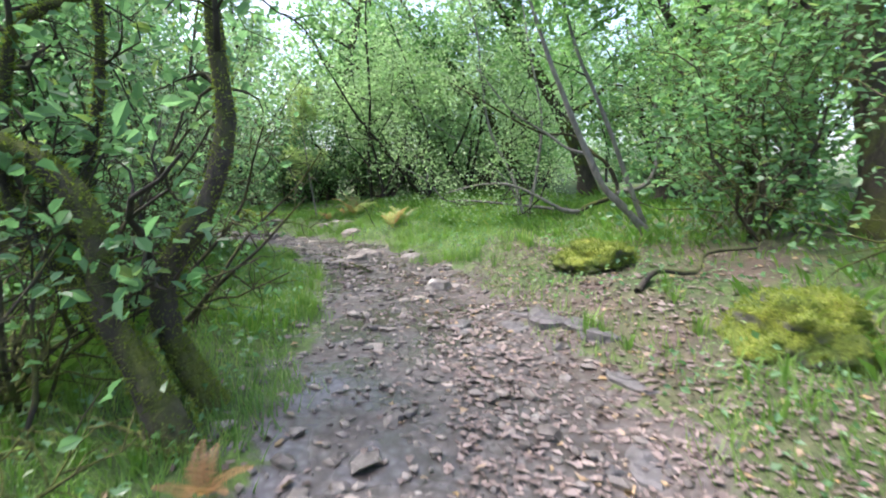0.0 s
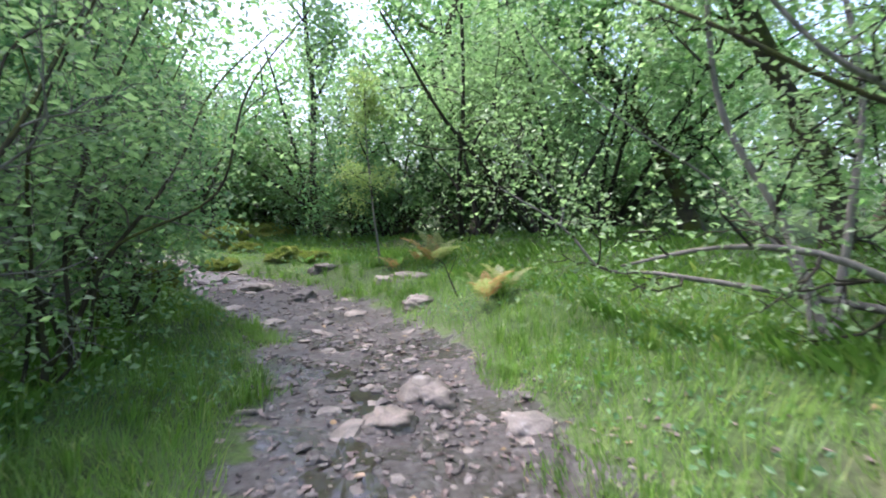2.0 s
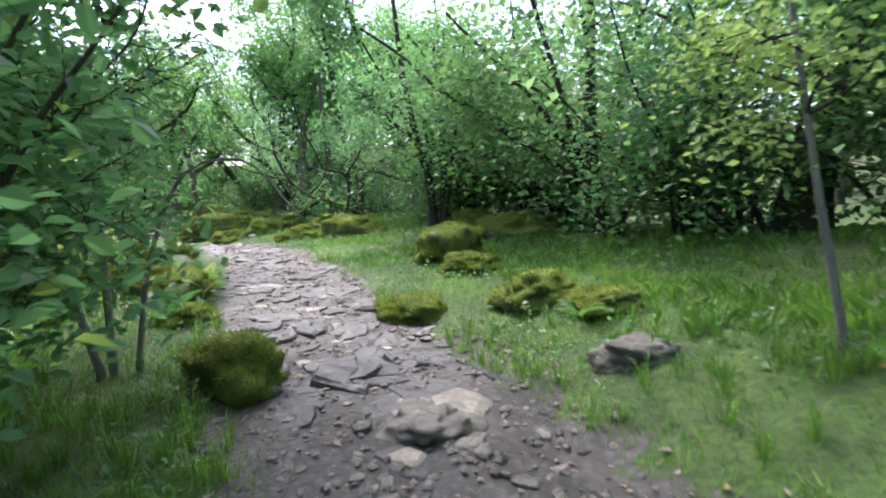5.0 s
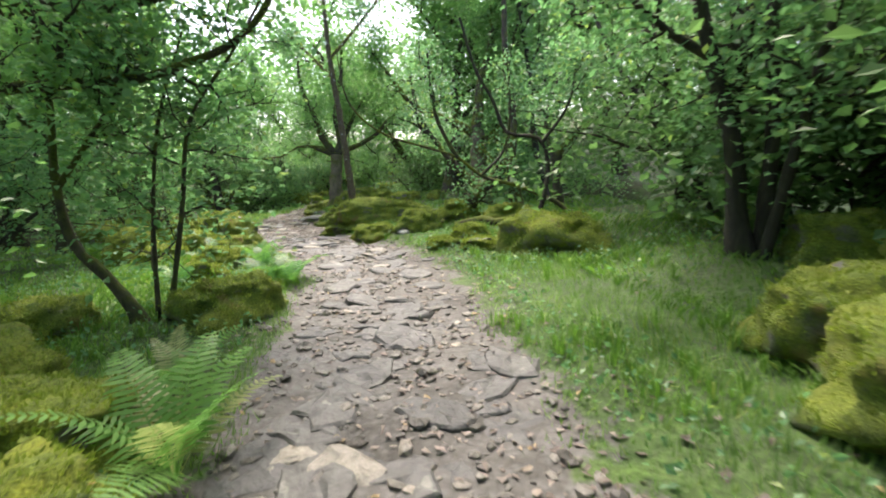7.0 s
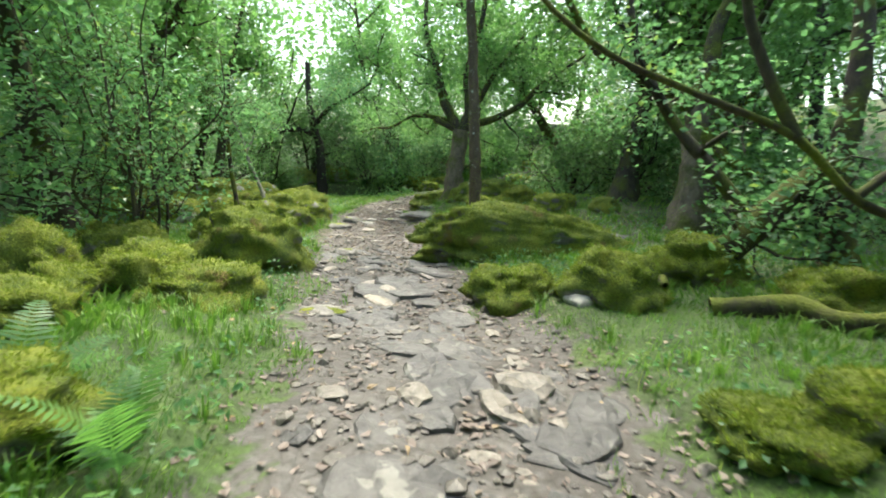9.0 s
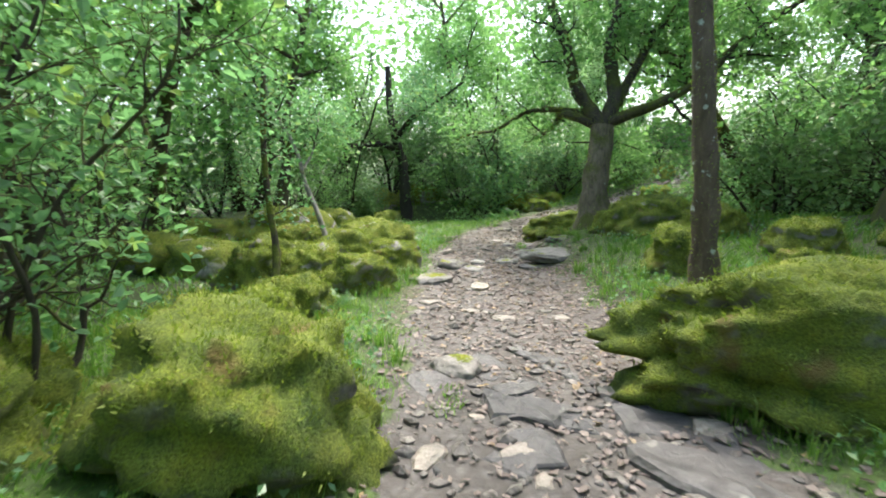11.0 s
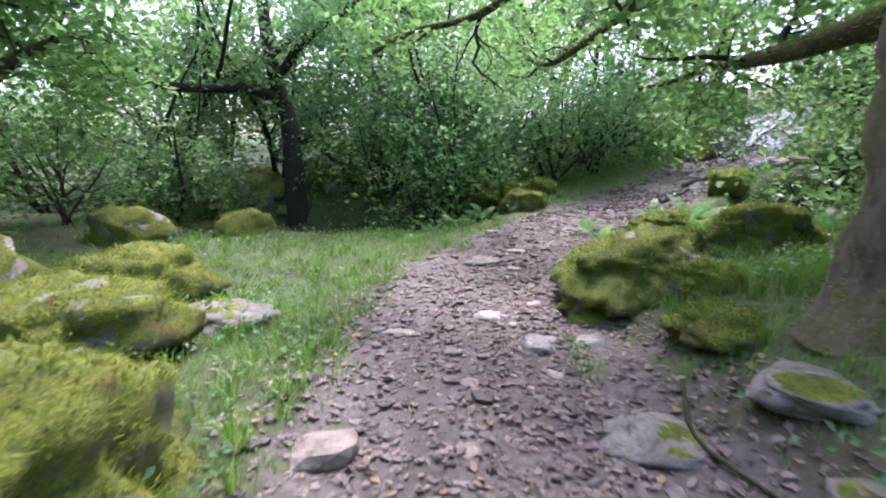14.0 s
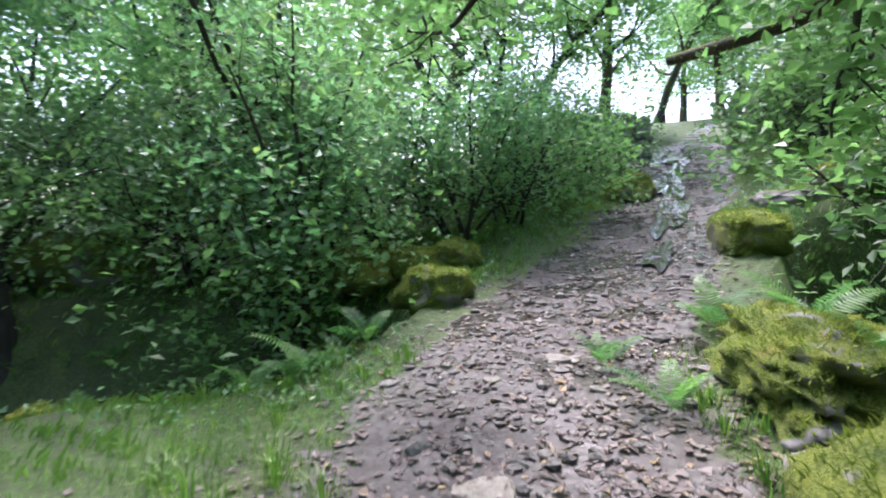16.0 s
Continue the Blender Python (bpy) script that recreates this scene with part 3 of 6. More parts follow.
def woodland_tree(name, label, category, height, girth, spread, plan, leaves, seed, bark=BARK, lean=0.08, limbs=7, first=0.3, rise=0.5, stems=1):
    """A tree from a few measures, standing at the origin."""
    rng = np.random.default_rng(seed + 1000)
    mains = []
    for s in range(stems):
        off = rng.normal(0, 0.12 * (stems > 1), 2)
        way = np.array((rng.normal(0, lean + 0.25 * (stems > 1)), rng.normal(0, lean + 0.25 * (stems > 1)), 1.0))
        trunk = wander(rng, (off[0], off[1], 0), way, height * rng.uniform(0.75, 1.0), 7, 0.1, 0.06)
        mains.append((trunk, girth, girth * 0.25))
        for k in range(limbs if stems == 1 else 2):
            f = first + (0.95 - first) * (k + rng.random()) / max(limbs, 2)
            i = f * 7
            p = trunk[int(i)] + (trunk[min(int(i) + 1, 7)] - trunk[int(i)]) * (i % 1)
            turn = k * 2.4 + rng.normal(0, 0.5)
            way = (math.cos(turn), math.sin(turn), rise * rng.uniform(0.4, 1.3))
            line = wander(rng, p, way, spread * rng.uniform(0.6, 1.1) * (1.15 - 0.5 * f), 5, 0.22, 0.05)
            mains.append((line, girth * 0.45 * (1.1 - 0.5 * f), girth * 0.08))
    return tree(name, label, category, mains, plan, leaves, seed, bark, bare=True)


def boulder_mesh(name, seed, size, mat, detail=3, rough=0.16, sharp=False, edge=0.85):
    """A worn stone: size is its length, breadth and height; its foot lies at 0."""
    bm = bmesh.new()
    bmesh.ops.create_icosphere(bm, subdivisions=detail, radius=1.0)
    off = Vector((seed * 3.17, seed * 1.31, seed * 7.7))
    for v in bm.verts:
        p = v.co.copy()
        k = 1 + rough * 1.7 * noise.noise(p * 1.1 + off) + rough * 1.25 * noise.noise(p * 2.6 + off * 2) + rough * 0.6 * noise.noise(p * 6 + off) + (rough * 0.35 * noise.noise(p * 12 - off) if detail > 3 else 0)
        if sharp:
            k *= 1 + 0.07 * math.floor(2.5 * noise.noise(p * 1.4 - off) + 0.5)
        q = p * k
        e = 0.72 if sharp else edge
        q = Vector([math.copysign(abs(c) ** e, c) for c in q])
        foot = 1 + (0.0 if sharp or edge < 0.8 else 0.32 * max(0.0, min(1.0, 0.35 - q.z)))
        v.co = (q.x * foot * size[0] / 2, q.y * foot * size[1] / 2, max(q.z * 0.62 + 0.38, -0.25) * size[2])
    me = bpy.data.meshes.new(name)
    bm.to_mesh(me)
    bm.free()
    me.polygons.foreach_set("use_smooth", [not sharp or detail > 2] * len(me.polygons))
    me.materials.append(mat)
    return me


def shoots(rng, me, count, length, mat, name, width=0.006, up=0.3, low=0.0):
    """Short upright shoots all over what faces upwards on a mesh."""
    nv = len(me.vertices)
    co, no = np.empty(nv * 3, np.float32), np.empty(nv * 3, np.float32)
    me.vertices.foreach_get("co", co)
    me.vertices.foreach_get("normal", no)
    co, no = co.reshape(-1, 3), no.reshape(-1, 3)
    ok = np.where((no[:, 2] > 0.2) & (co[:, 2] > low))[0]
    i = ok[rng.integers(0, len(ok), count)]
    r = np.sqrt((co.max(0) - co.min(0)).prod() ** (2 / 3) * 4 / nv)
    p = co[i] + rng.normal(0, 0.5 * r, (count, 3)) * (1 - np.abs(no[i]) * 0.9)
    d = unit(no[i] + rng.normal(0, 0.5, (count, 3)) + (0, 0, up))
    s = unit(np.cross(d, rng.normal(0, 1, (count, 3))))
    ln = length * rng.uniform(0.5, 1.3, (count, 1))
    v = np.stack([p - d * 0.01 - s * width, p - d * 0.01 + s * width, p + d * ln], 1).reshape(-1, 3)
    return mesh_of(name, v, np.arange(count * 3).reshape(-1, 3), mat, False)


# ---- ground ----
def axis(lo, hi, step):
    fine = np.arange(lo, hi + step / 2, step)
    out, left, right, grow = list(fine), fine[0], fine[-1], step
    while grow < 120:
        grow *= 1.35
        left, right = left - grow, right + grow
        out = [left] + out + [right]
    return np.array(out)


def litter_at(s, d):
    """How much leaf mould lies there: none in the glade, much under the oak."""
    start = np.interp(s, (8, 19.0, 21.0), (1.0, 1.0, 0.0)) * np.clip(d - 0.2, 0, 1)
    return np.maximum(start, np.interp(s, (26, 33, 41, 46, 51, 56), (0.1, 0.15, 0.35, 0.9, 0.8, 0.3)) * np.where(d > 0, 1.0, 0.7) * np.interp(np.abs(d), (1.1, 1.5, 2.6, 3.4), (1.0, 0.3, 0.3, 0.8)))


def wet_at(s):
    return np.interp(s, (0, 18, 24, 27, 33, 40, 50, 54, 60, 70), (0.7, 1.0, 0.9, 0.3, 0.45, 0.35, 0.35, 0.95, 1.0, 0.9))


def ground_sheet():
    xs, ys = axis(-38, 7, 0.17), axis(-5, 41, 0.17)
    gx, gy = np.meshgrid(xs, ys)
    info = lie(gx.ravel(), gy.ravel())
    co = np.stack([gx.ravel(), gy.ravel(), info[:, 0]], 1)
    nx, ny = len(xs), len(ys)
    i = (np.arange(ny - 1)[:, None] * nx + np.arange(nx - 1)[None]).ravel()
    me = mesh_of("ground", co, np.stack([i, i + 1, i + nx + 1, i + nx], 1), GROUND)
    for name, values in (("path", np.abs(info[:, 1]) / info[:, 3]), ("litter", litter_at(info[:, 2], info[:, 1])), ("wet", wet_at(info[:, 2]))):
        me.attributes.new(name, "FLOAT", "POINT").data.foreach_set("value", values.astype(np.float32))
    return tagged(new("ground", me), "uneven woodland ground of grass, moss and a worn stony path", "ground", kind="structure")


ground = ground_sheet()


def stream():
    s, p = dense(STREAM, 0.35)
    t = unit(np.gradient(p[:, :2], axis=0))
    nrm = np.stack([-t[:, 1], t[:, 0]], 1)
    rows = []
    for k in (-1.5, -0.8, 0, 0.8, 1.5):
        z = p[:, 2] + 0.03 * waves(p[:, 0] * 3, p[:, 1] * 3 + k, 0.5, 9)
        rows.append(np.stack([p[:, 0] + nrm[:, 0] * k, p[:, 1] + nrm[:, 1] * k, z], 1))
    v = np.stack(rows, 1).reshape(-1, 3)
    i, j = np.meshgrid(np.arange(len(p) - 1), np.arange(4), indexing="ij")
    a = (i * 5 + j).ravel()
    me = mesh_of("water", v, np.stack([a, a + 1, a + 6, a + 5], 1), WATER)
    tagged(new("water", me), "shallow dark stream with white riffles in a stony bed", "stream", kind="structure")


stream()


def puddle(x, y, length, breadth, turn, seed):
    """Standing water with an uneven rim, lying on the mud."""
    rng = np.random.default_rng(seed)
    a = np.linspace(0, 2 * math.pi, 40, endpoint=False)
    rim = 1 + 0.22 * np.sin(3 * a + rng.uniform(0, 6)) + 0.14 * np.sin(5 * a + rng.uniform(0, 6)) + 0.08 * np.sin(9 * a)
    v, f = [], []
    for k, r in enumerate((0.0, 0.35, 0.7, 1.0)):
        px, py = np.cos(a) * rim * r * length / 2, np.sin(a) * rim * r * breadth / 2
        wx, wy = x + px * math.cos(turn) - py * math.sin(turn), y + px * math.sin(turn) + py * math.cos(turn)
        base = np.array([TP[((TP[:, :2] - (p, q)) ** 2).sum(1).argmin(), 2] for p, q in zip(wx, wy)])
        v += list(zip(wx, wy, base + (0.035 if y > 28 else 0.012)))
        if k:
            f += [((k - 1) * 40 + i, k * 40 + i, k * 40 + (i + 1) % 40, (k - 1) * 40 + (i + 1) % 40) for i in range(40)]
    tagged(new("puddle", mesh_of("puddle", v, f, PUDDLE)), "shallow muddy puddle reflecting the sky on the path", "puddle")


for k, row in enumerate([(-2.97, 6.16, 0.7, 0.35, 1.55), (-2.83, 5.52, 0.5, 0.2, 1.45), (-2.88, 7.13, 0.6, 0.2, 1.65), (-2.38, 7.48, 0.5, 0.16, 1.75),
                         (-3.14, 7.87, 0.6, 0.25, 1.85), (-27.0, 31.6, 2.6, 0.5, 1.85), (-27.75, 33.9, 2.6, 0.6, 1.85), (-28.4, 36.4, 2.4, 0.6, 1.85), (-26.3, 29.2, 1.2, 0.3, 1.8)]):
    puddle(*row, 800 + k)

# ---- boulders: x, y, breadth, height ----
GLADE_MOSS = [(-6.29, 12.29, 0.62, 0.34), (-5.89, 14.19, 0.65, 0.2), (-4.57, 14.19, 0.6, 0.26), (-3.99, 13.9, 0.5, 0.16), (-0.95, 3.3, 0.62, 0.2), (-1.09, 1.22, 0.6, 0.3)]
BANK_MOSS = [(-6.34, 16.5, 0.97, 0.42), (-6.03, 19.04, 1.5, 0.3), (-6.87, 18.95, 0.68, 0.42), (-6.73, 17.25, 0.75, 0.42), (-9.85, 19.3, 1.2, 0.5),
             (-10.42, 19.6, 0.6, 0.42), (-11.45, 19.49, 0.5, 0.2), (-11.71, 19.15, 0.48, 0.15), (-10.9, 19.04, 0.5, 0.14), (-14.27, 19.89, 0.68, 0.3),
             (-13.6, 20.4, 0.72, 0.36), (-13.52, 21.51, 0.75, 0.4), (-18.27, 24.68, 0.45, 0.32), (-17.41, 24.92, 0.5, 0.26), (-12.3, 21.6, 0.9, 0.3), (-5.75, 15.65, 0.62, 0.2)]
LEFT_MOSS = [(-11.0, 15.45, 0.75, 0.34), (-13.25, 16.3, 0.62, 0.28), (-17.0, 18.05, 1.05, 0.58), (-15.71, 16.94, 0.7, 0.4), (-15.25, 17.25, 0.82, 0.28),
             (-15.0, 16.2, 0.8, 0.24), (-12.71, 15.9, 0.45, 0.2), (-16.16, 16.09, 0.75, 0.52), (-17.23, 16.73, 0.8, 0.46),
             (-15.6, 16.4, 0.6, 0.26), (-17.86, 16.7, 0.85, 0.44), (-18.6, 18.2, 0.6, 0.4), (-12.0, 14.2, 0.8, 0.35), (-8.6, 13.6, 0.7, 0.32), (-7.85, 13.2, 0.5, 0.14), (-9.35, 13.9, 0.8, 0.3), (-10.3, 13.7, 0.8, 0.34)]
OAK_MOSS = [(-20.15, 19.4, 0.66, 0.38), (-22.65, 20.45, 1.1, 0.48), (-21.19, 18.28, 0.6, 0.45), (-22.37, 17.59, 1.17, 0.45), (-19.06, 17.86, 0.55, 0.3),
            (-19.76, 18.37, 0.65, 0.28), (-26.47, 17.74, 1.44, 0.4), (-26.09, 19.07, 1.77, 0.55), (-21.6, 19.5, 0.9, 0.45), (-23.9, 19.0, 1.1, 0.5),
            (-20.9, 19.0, 0.7, 0.42), (-21.9, 18.6, 0.9, 0.46), (-22.9, 19.6, 0.9, 0.45), (-21.3, 20.05, 0.7, 0.36),
            (-23.4, 20.5, 0.9, 0.42), (-19.3, 18.6, 0.6, 0.35), (-23.0, 17.0, 1.1, 0.5), (-25.6, 20.9, 0.9, 0.4), (-24.55, 20.6, 1.05, 0.42), (-28.97, 20.73, 0.9, 0.4), (-32.6, 22.98, 1.6, 0.5), (-30.4, 21.9, 1.2, 0.5)]
OAK_RIGHT = [(-18.5, 22.66, 0.76, 0.4), (-20.75, 24.7, 1.9, 0.5), (-19.6, 24.49, 0.85, 0.38), (-17.94, 23.86, 0.66, 0.36), (-17.6, 23.28, 0.48, 0.22),
             (-22.35, 23.85, 0.55, 0.16), (-20.66, 23.78, 0.66, 0.4), (-22.9, 24.6, 0.5, 0.2), (-29.19, 27.0, 0.9, 0.4), (-28.8, 27.6, 0.7, 0.36),
             (-28.0, 26.3, 0.8, 0.42), (-27.75, 26.95, 0.6, 0.36), (-28.4, 25.5, 0.7, 0.34), (-30.0, 23.0, 1.0, 0.5), (-29.0, 22.3, 0.7, 0.35), (-33.0, 25.0, 1.5, 0.6), (-34.5, 23.3, 1.4, 0.5),
             (-28.45, 28.05, 0.66, 0.32), (-28.14, 32.67, 0.8, 0.42), (-24.6, 31.6, 0.9, 0.4), (-23.6, 26.9, 0.8, 0.4)]
GLADE_STONES = [(-3.92, 11.58, 0.42, 0.15), (-4.82, 12.26, 0.45, 0.13), (-2.23, 10.14, 0.42, 0.16), (-2.23, 11.71, 0.64, 0.16), (-3.05, 10.35, 0.26, 0.07),
                (-2.45, 7.23, 0.41, 0.15), (-2.73, 6.79, 0.34, 0.1), (-1.87, 6.60, 0.3, 0.09), (-2.28, 4.27, 0.27, 0.14), (-2.64, 11.73, 0.3, 0.12), (-3.68, 13.09, 0.45, 0.16)]
PATH_ROCKS = [(-13.68, 20.09, 0.28, 0.16), (-15.43, 22.78, 0.37, 0.2), (-14.55, 22.99, 0.49, 0.14), (-14.8, 18.16, 0.38, 0.1), (-20.5, 20.4, 0.53, 0.22),
              (-22.0, 22.9, 0.5, 0.14), (-23.44, 24.5, 0.4, 0.16), (-17.52, 19.45, 0.36, 0.18), (-21.39, 21.1, 0.44, 0.24), (-20.85, 22.75, 1.0, 0.16),
              (-21.38, 22.1, 0.42, 0.18), (-21.47, 21.64, 0.24, 0.1), (-21.64, 23.38, 0.45, 0.14), (-20.8, 22.25, 0.4, 0.1), (-24.8, 21.46, 0.76, 0.26),
              (-23.8, 23.27, 0.26, 0.1), (-23.14, 23.2, 0.28, 0.1), (-23.01, 23.54, 0.22, 0.1), (-25.28, 24.3, 0.42, 0.13), (-21.0, 21.3, 0.3, 0.12), (-25.3, 31.2, 0.8, 0.24)]


def boulders(rows, label, mat, group, seed, tufts=1.0, sharp=False):
    for k, (x, y, w, h) in enumerate(rows):
        rng = np.random.default_rng(seed + k)
        deep = w * rng.uniform(0.75, 1.1)
        turn = rng.uniform(0, 6.28)
        near = abs(float(lie(x, y)[0, 1])) < 4
        me = boulder_mesh("boulder", seed + k * 1.7, (w * 1.05, deep, h * (0.9 if sharp else 1.18)), mat, 4 if near and w > 0.3 else 3, 0.16 if sharp else 0.25, sharp)
        ob = new("boulder", me)
        ob.matrix_world = Matrix.LocRotScale((x, y, at(x, y) - (0.5 if sharp else 0.5 if not tufts else 0.16) * h), Euler((0, 0, turn)), None)
        tagged(ob, label, "boulder", group)
        if tufts:
            tagged(part("moss", shoots(rng, me, int(tufts * (4200 if near else 1400) * min(w, 1.4)), 0.022, MOSSBLADE, "moss", 0.006, 0.3, 0.04), ob, "fuzzy yellow-green moss"), kind="stuff")


boulders(GLADE_MOSS, "low boulder under thick green moss in grass", MOSSROCK, "mossy boulders of the glade", 11)
boulders(BANK_MOSS, "rounded boulder covered in yellow-green moss on the grassy bank", MOSSROCK, "mossy boulders of the bank", 61)
boulders(LEFT_MOSS, "moss-covered boulder lying among grass beside the path", MOSSROCK, "mossy boulders beside the path", 121)
boulders(OAK_MOSS, "heavy boulder with thick bright moss near the oak", SCARROCK, "mossy boulders near the oak", 181)
boulders(OAK_RIGHT, "weathered boulder half covered in moss and leaf mould", SCARROCK, "boulders round the oak", 241)
# stones lying in the stream and on its banks
rng = np.random.default_rng(17)
WET_STONES = []
for _ in range(400):
    j = rng.integers(0, len(SP))
    x, y = SP[j, 0] + rng.normal(0, 0.7), SP[j, 1] + rng.normal(0, 0.7)
    i = lie(x, y)[0]
    if 46 < i[2] < 58 and i[3] + 0.5 < abs(i[1]) < 7 and len(WET_STONES) < 40:
        w = rng.uniform(0.25, 0.65)
        WET_STONES.append((x, y, w, w * rng.uniform(0.35, 0.6)))
boulders(WET_STONES, "dark rounded stone with some moss in the stream bed", WALLSTONE, "stones of the stream", 421, 0.4)
boulders(GLADE_STONES, "pale worn stone set in the muddy path", PALESTONE, "stones of the glade", 301, 0)
boulders(PATH_ROCKS, "grey angular rock with lichen at the path's edge", HALFMOSS, "grey rocks of the path", 361, 0.0, True)


def long_boulder(line, breadth, height, label, seed, mat=MOSSROCK, tufts=6000, name="boulder", rough=0.2, edge=0.85, sink=0.1):
    """A long ridge of rock along a line on the ground."""
    a, b = Vector(line[0]), Vector(line[1])
    mid, way = (a + b) / 2, b - a
    me = boulder_mesh(name, seed, (way.length, breadth, height), mat, 5, rough, edge=edge)
    ob = new(name, me)
    ob.matrix_world = Matrix.LocRotScale((mid.x, mid.y, at(mid.x, mid.y) - sink), Euler((0, 0, math.atan2(way.y, way.x))), None)
    tagged(ob, label, "boulder")
    tagged(part("moss", shoots(np.random.default_rng(seed), me, tufts, 0.035, MOSSBLADE, "moss", 0.006, 0.0, 0.05), ob, "shaggy bright green moss"), kind="stuff")
    return ob


long_boulder(((-16.75, 20.35), (-15.25, 22.4)), 0.95, 0.72, "long boulder under shaggy bright moss beside the rowan", 5)
long_boulder(((-23.35, 23.95), (-24.2, 26.2)), 0.95, 0.55, "broad mossy rock with bare grey patches beside the path", 9, SCARROCK, 3200, rough=0.15, edge=0.85, sink=0.16)
long_boulder(((-24.35, 26.0), (-25.0, 27.4)), 0.62, 0.34, "mossy rock of the ledge at the bridge", 19, SCARROCK, 2500, rough=0.3)
long_boulder(((-25.2, 28.9), (-25.9, 30.5)), 0.6, 0.42, "squared mossy parapet stone of the bridge", 15, MOSSROCK, 2600, rough=0.12, edge=0.62)


# ---- masonry at the gateway ----
def stone_wall(name, a, b, height, thick, label, seed):
    rng = np.random.default_rng(seed)
    a, b = np.array(a, float), np.array(b, float)
    length, way = np.linalg.norm(b - a), (b - a) / np.linalg.norm(b - a)
    ob = thing(name, (a[0], a[1], at(*a)), label, "wall")
    protos = [boulder_mesh("stone", seed + i, (1.0, 1.0, 1.0), WALLSTONE, 2, 0.1, True) for i in range(6)]
    z = 0.0
    while z < height:
        h = rng.uniform(0.14, 0.24)
        s = rng.uniform(-0.1, 0.0)
        while s < length:
            w = rng.uniform(0.22, 0.5)
            x, y = a + way * (s + w / 2)
            st = new("stone", protos[rng.integers(6)])
            st.parent = ob
            st.matrix_basis = Matrix.LocRotScale(Vector((x - a[0], y - a[1], at(x, y) - at(*a) + z - 0.04)), Euler((0, 0, math.atan2(way[1], way[0]) + rng.normal(0, 0.08))), Vector((w * 1.08, thick * rng.uniform(0.9, 1.1), h * 1.15)))
            s += w
        z += h
    return ob


stone_wall("dry_stone_wall", (-29.35, 37.0), (-32.4, 36.2), 1.05, 0.5, "old dry stone wall ending at the gateway, ferns at its foot", 71)
stone_wall("dry_stone_wall", (-27.45, 37.2), (-24.4, 38.4), 1.1, 0.5, "old dry stone wall half hidden by shrubs", 72)


def pipe():
    a, b = Vector((-25.5, 30.45, -0.82)), Vector((-22.2, 31.6, -0.95))
    s = Soup()
    s.tube([a, a.lerp(b, 0.5), b], [0.022, 0.022, 0.022], 12)
    ob = tagged(new("pipe", s.mesh("pipe", PIPE, a)), "thin grey metal pipe crossing the stream gully", "pipe")
    ob.location = a


pipe()

# ---- trees with limbs of their own ----
BROAD = [(7, 1.0, 0.3, 0.04, 0.25), (5, 0.5, 0.35, 0.02, 0.2), (3, 0.28, 0.4, 0.0, 0.3)]
FINE = [(9, 0.7, 0.3, 0.03, 0.2), (6, 0.35, 0.35, 0.0, 0.2)]
SHRUB = [(9, 0.9, 0.3, 0.03, 0.15), (6, 0.5, 0.4, 0.0, 0.2), (3, 0.25, 0.4, -0.02, 0.3)]

tree("oak_tree", "spreading oak with a mossy forked trunk beside the path", "tree", [
    ([(-21.58, 24.0, at(-21.58, 24.0)), (-21.61, 24.03, 0.18), (-21.67, 24.15, 0.79), (-21.70, 24.23, 1.3)], 0.23, 0.2),
    ([(-21.7, 24.2, 1.2), (-21.88, 24.08, 1.6), (-22.10, 23.89, 2.08), (-22.26, 23.82, 2.7), (-22.6, 23.6, 3.8), (-22.8, 23.7, 5.0)], 0.15, 0.04),
    ([(-21.7, 24.25, 1.25), (-21.68, 24.45, 1.8), (-21.78, 24.46, 2.21), (-21.9, 24.5, 2.9), (-21.8, 24.8, 4.2), (-21.9, 25.0, 5.4)], 0.15, 0.04),
    ([(-21.66, 24.48, 1.7), (-21.6, 24.75, 2.21), (-21.5, 25.1, 2.85), (-21.2, 25.8, 3.9)], 0.1, 0.03),
    ([(-21.67, 24.3, 1.35), (-21.28, 24.55, 1.51), (-20.89, 24.88, 1.69), (-20.50, 25.23, 2.0), (-20.2, 25.6, 2.5), (-19.6, 26.4, 3.2)], 0.11, 0.03),
    ([(-21.72, 24.15, 1.3), (-22.08, 23.88, 1.5), (-22.54, 23.95, 1.61), (-23.29, 24.43, 1.63), (-24.79, 25.26, 1.57), (-25.9, 25.62, 1.5), (-26.9, 25.9, 1.95)], 0.09, 0.025),
    ([(-21.9, 24.05, 1.55), (-22.6, 23.8, 1.68), (-23.1, 23.65, 1.71), (-23.57, 23.63, 1.67), (-24.42, 23.54, 1.45), (-25.1, 23.3, 1.42), (-25.7, 23.0, 1.25)], 0.065, 0.02),
    ([(-21.68, 24.15, 0.98), (-22.4, 24.7, 1.0), (-23.4, 25.7, 1.15), (-24.2, 26.6, 1.36), (-24.8, 26.9, 1.3), (-25.44, 26.95, 1.26)], 0.09, 0.035),
], BROAD, (18000, 0.09, OAKLEAF, 0.2, 0.55, False), 1, OAKBARK, BARK, moss=2500)

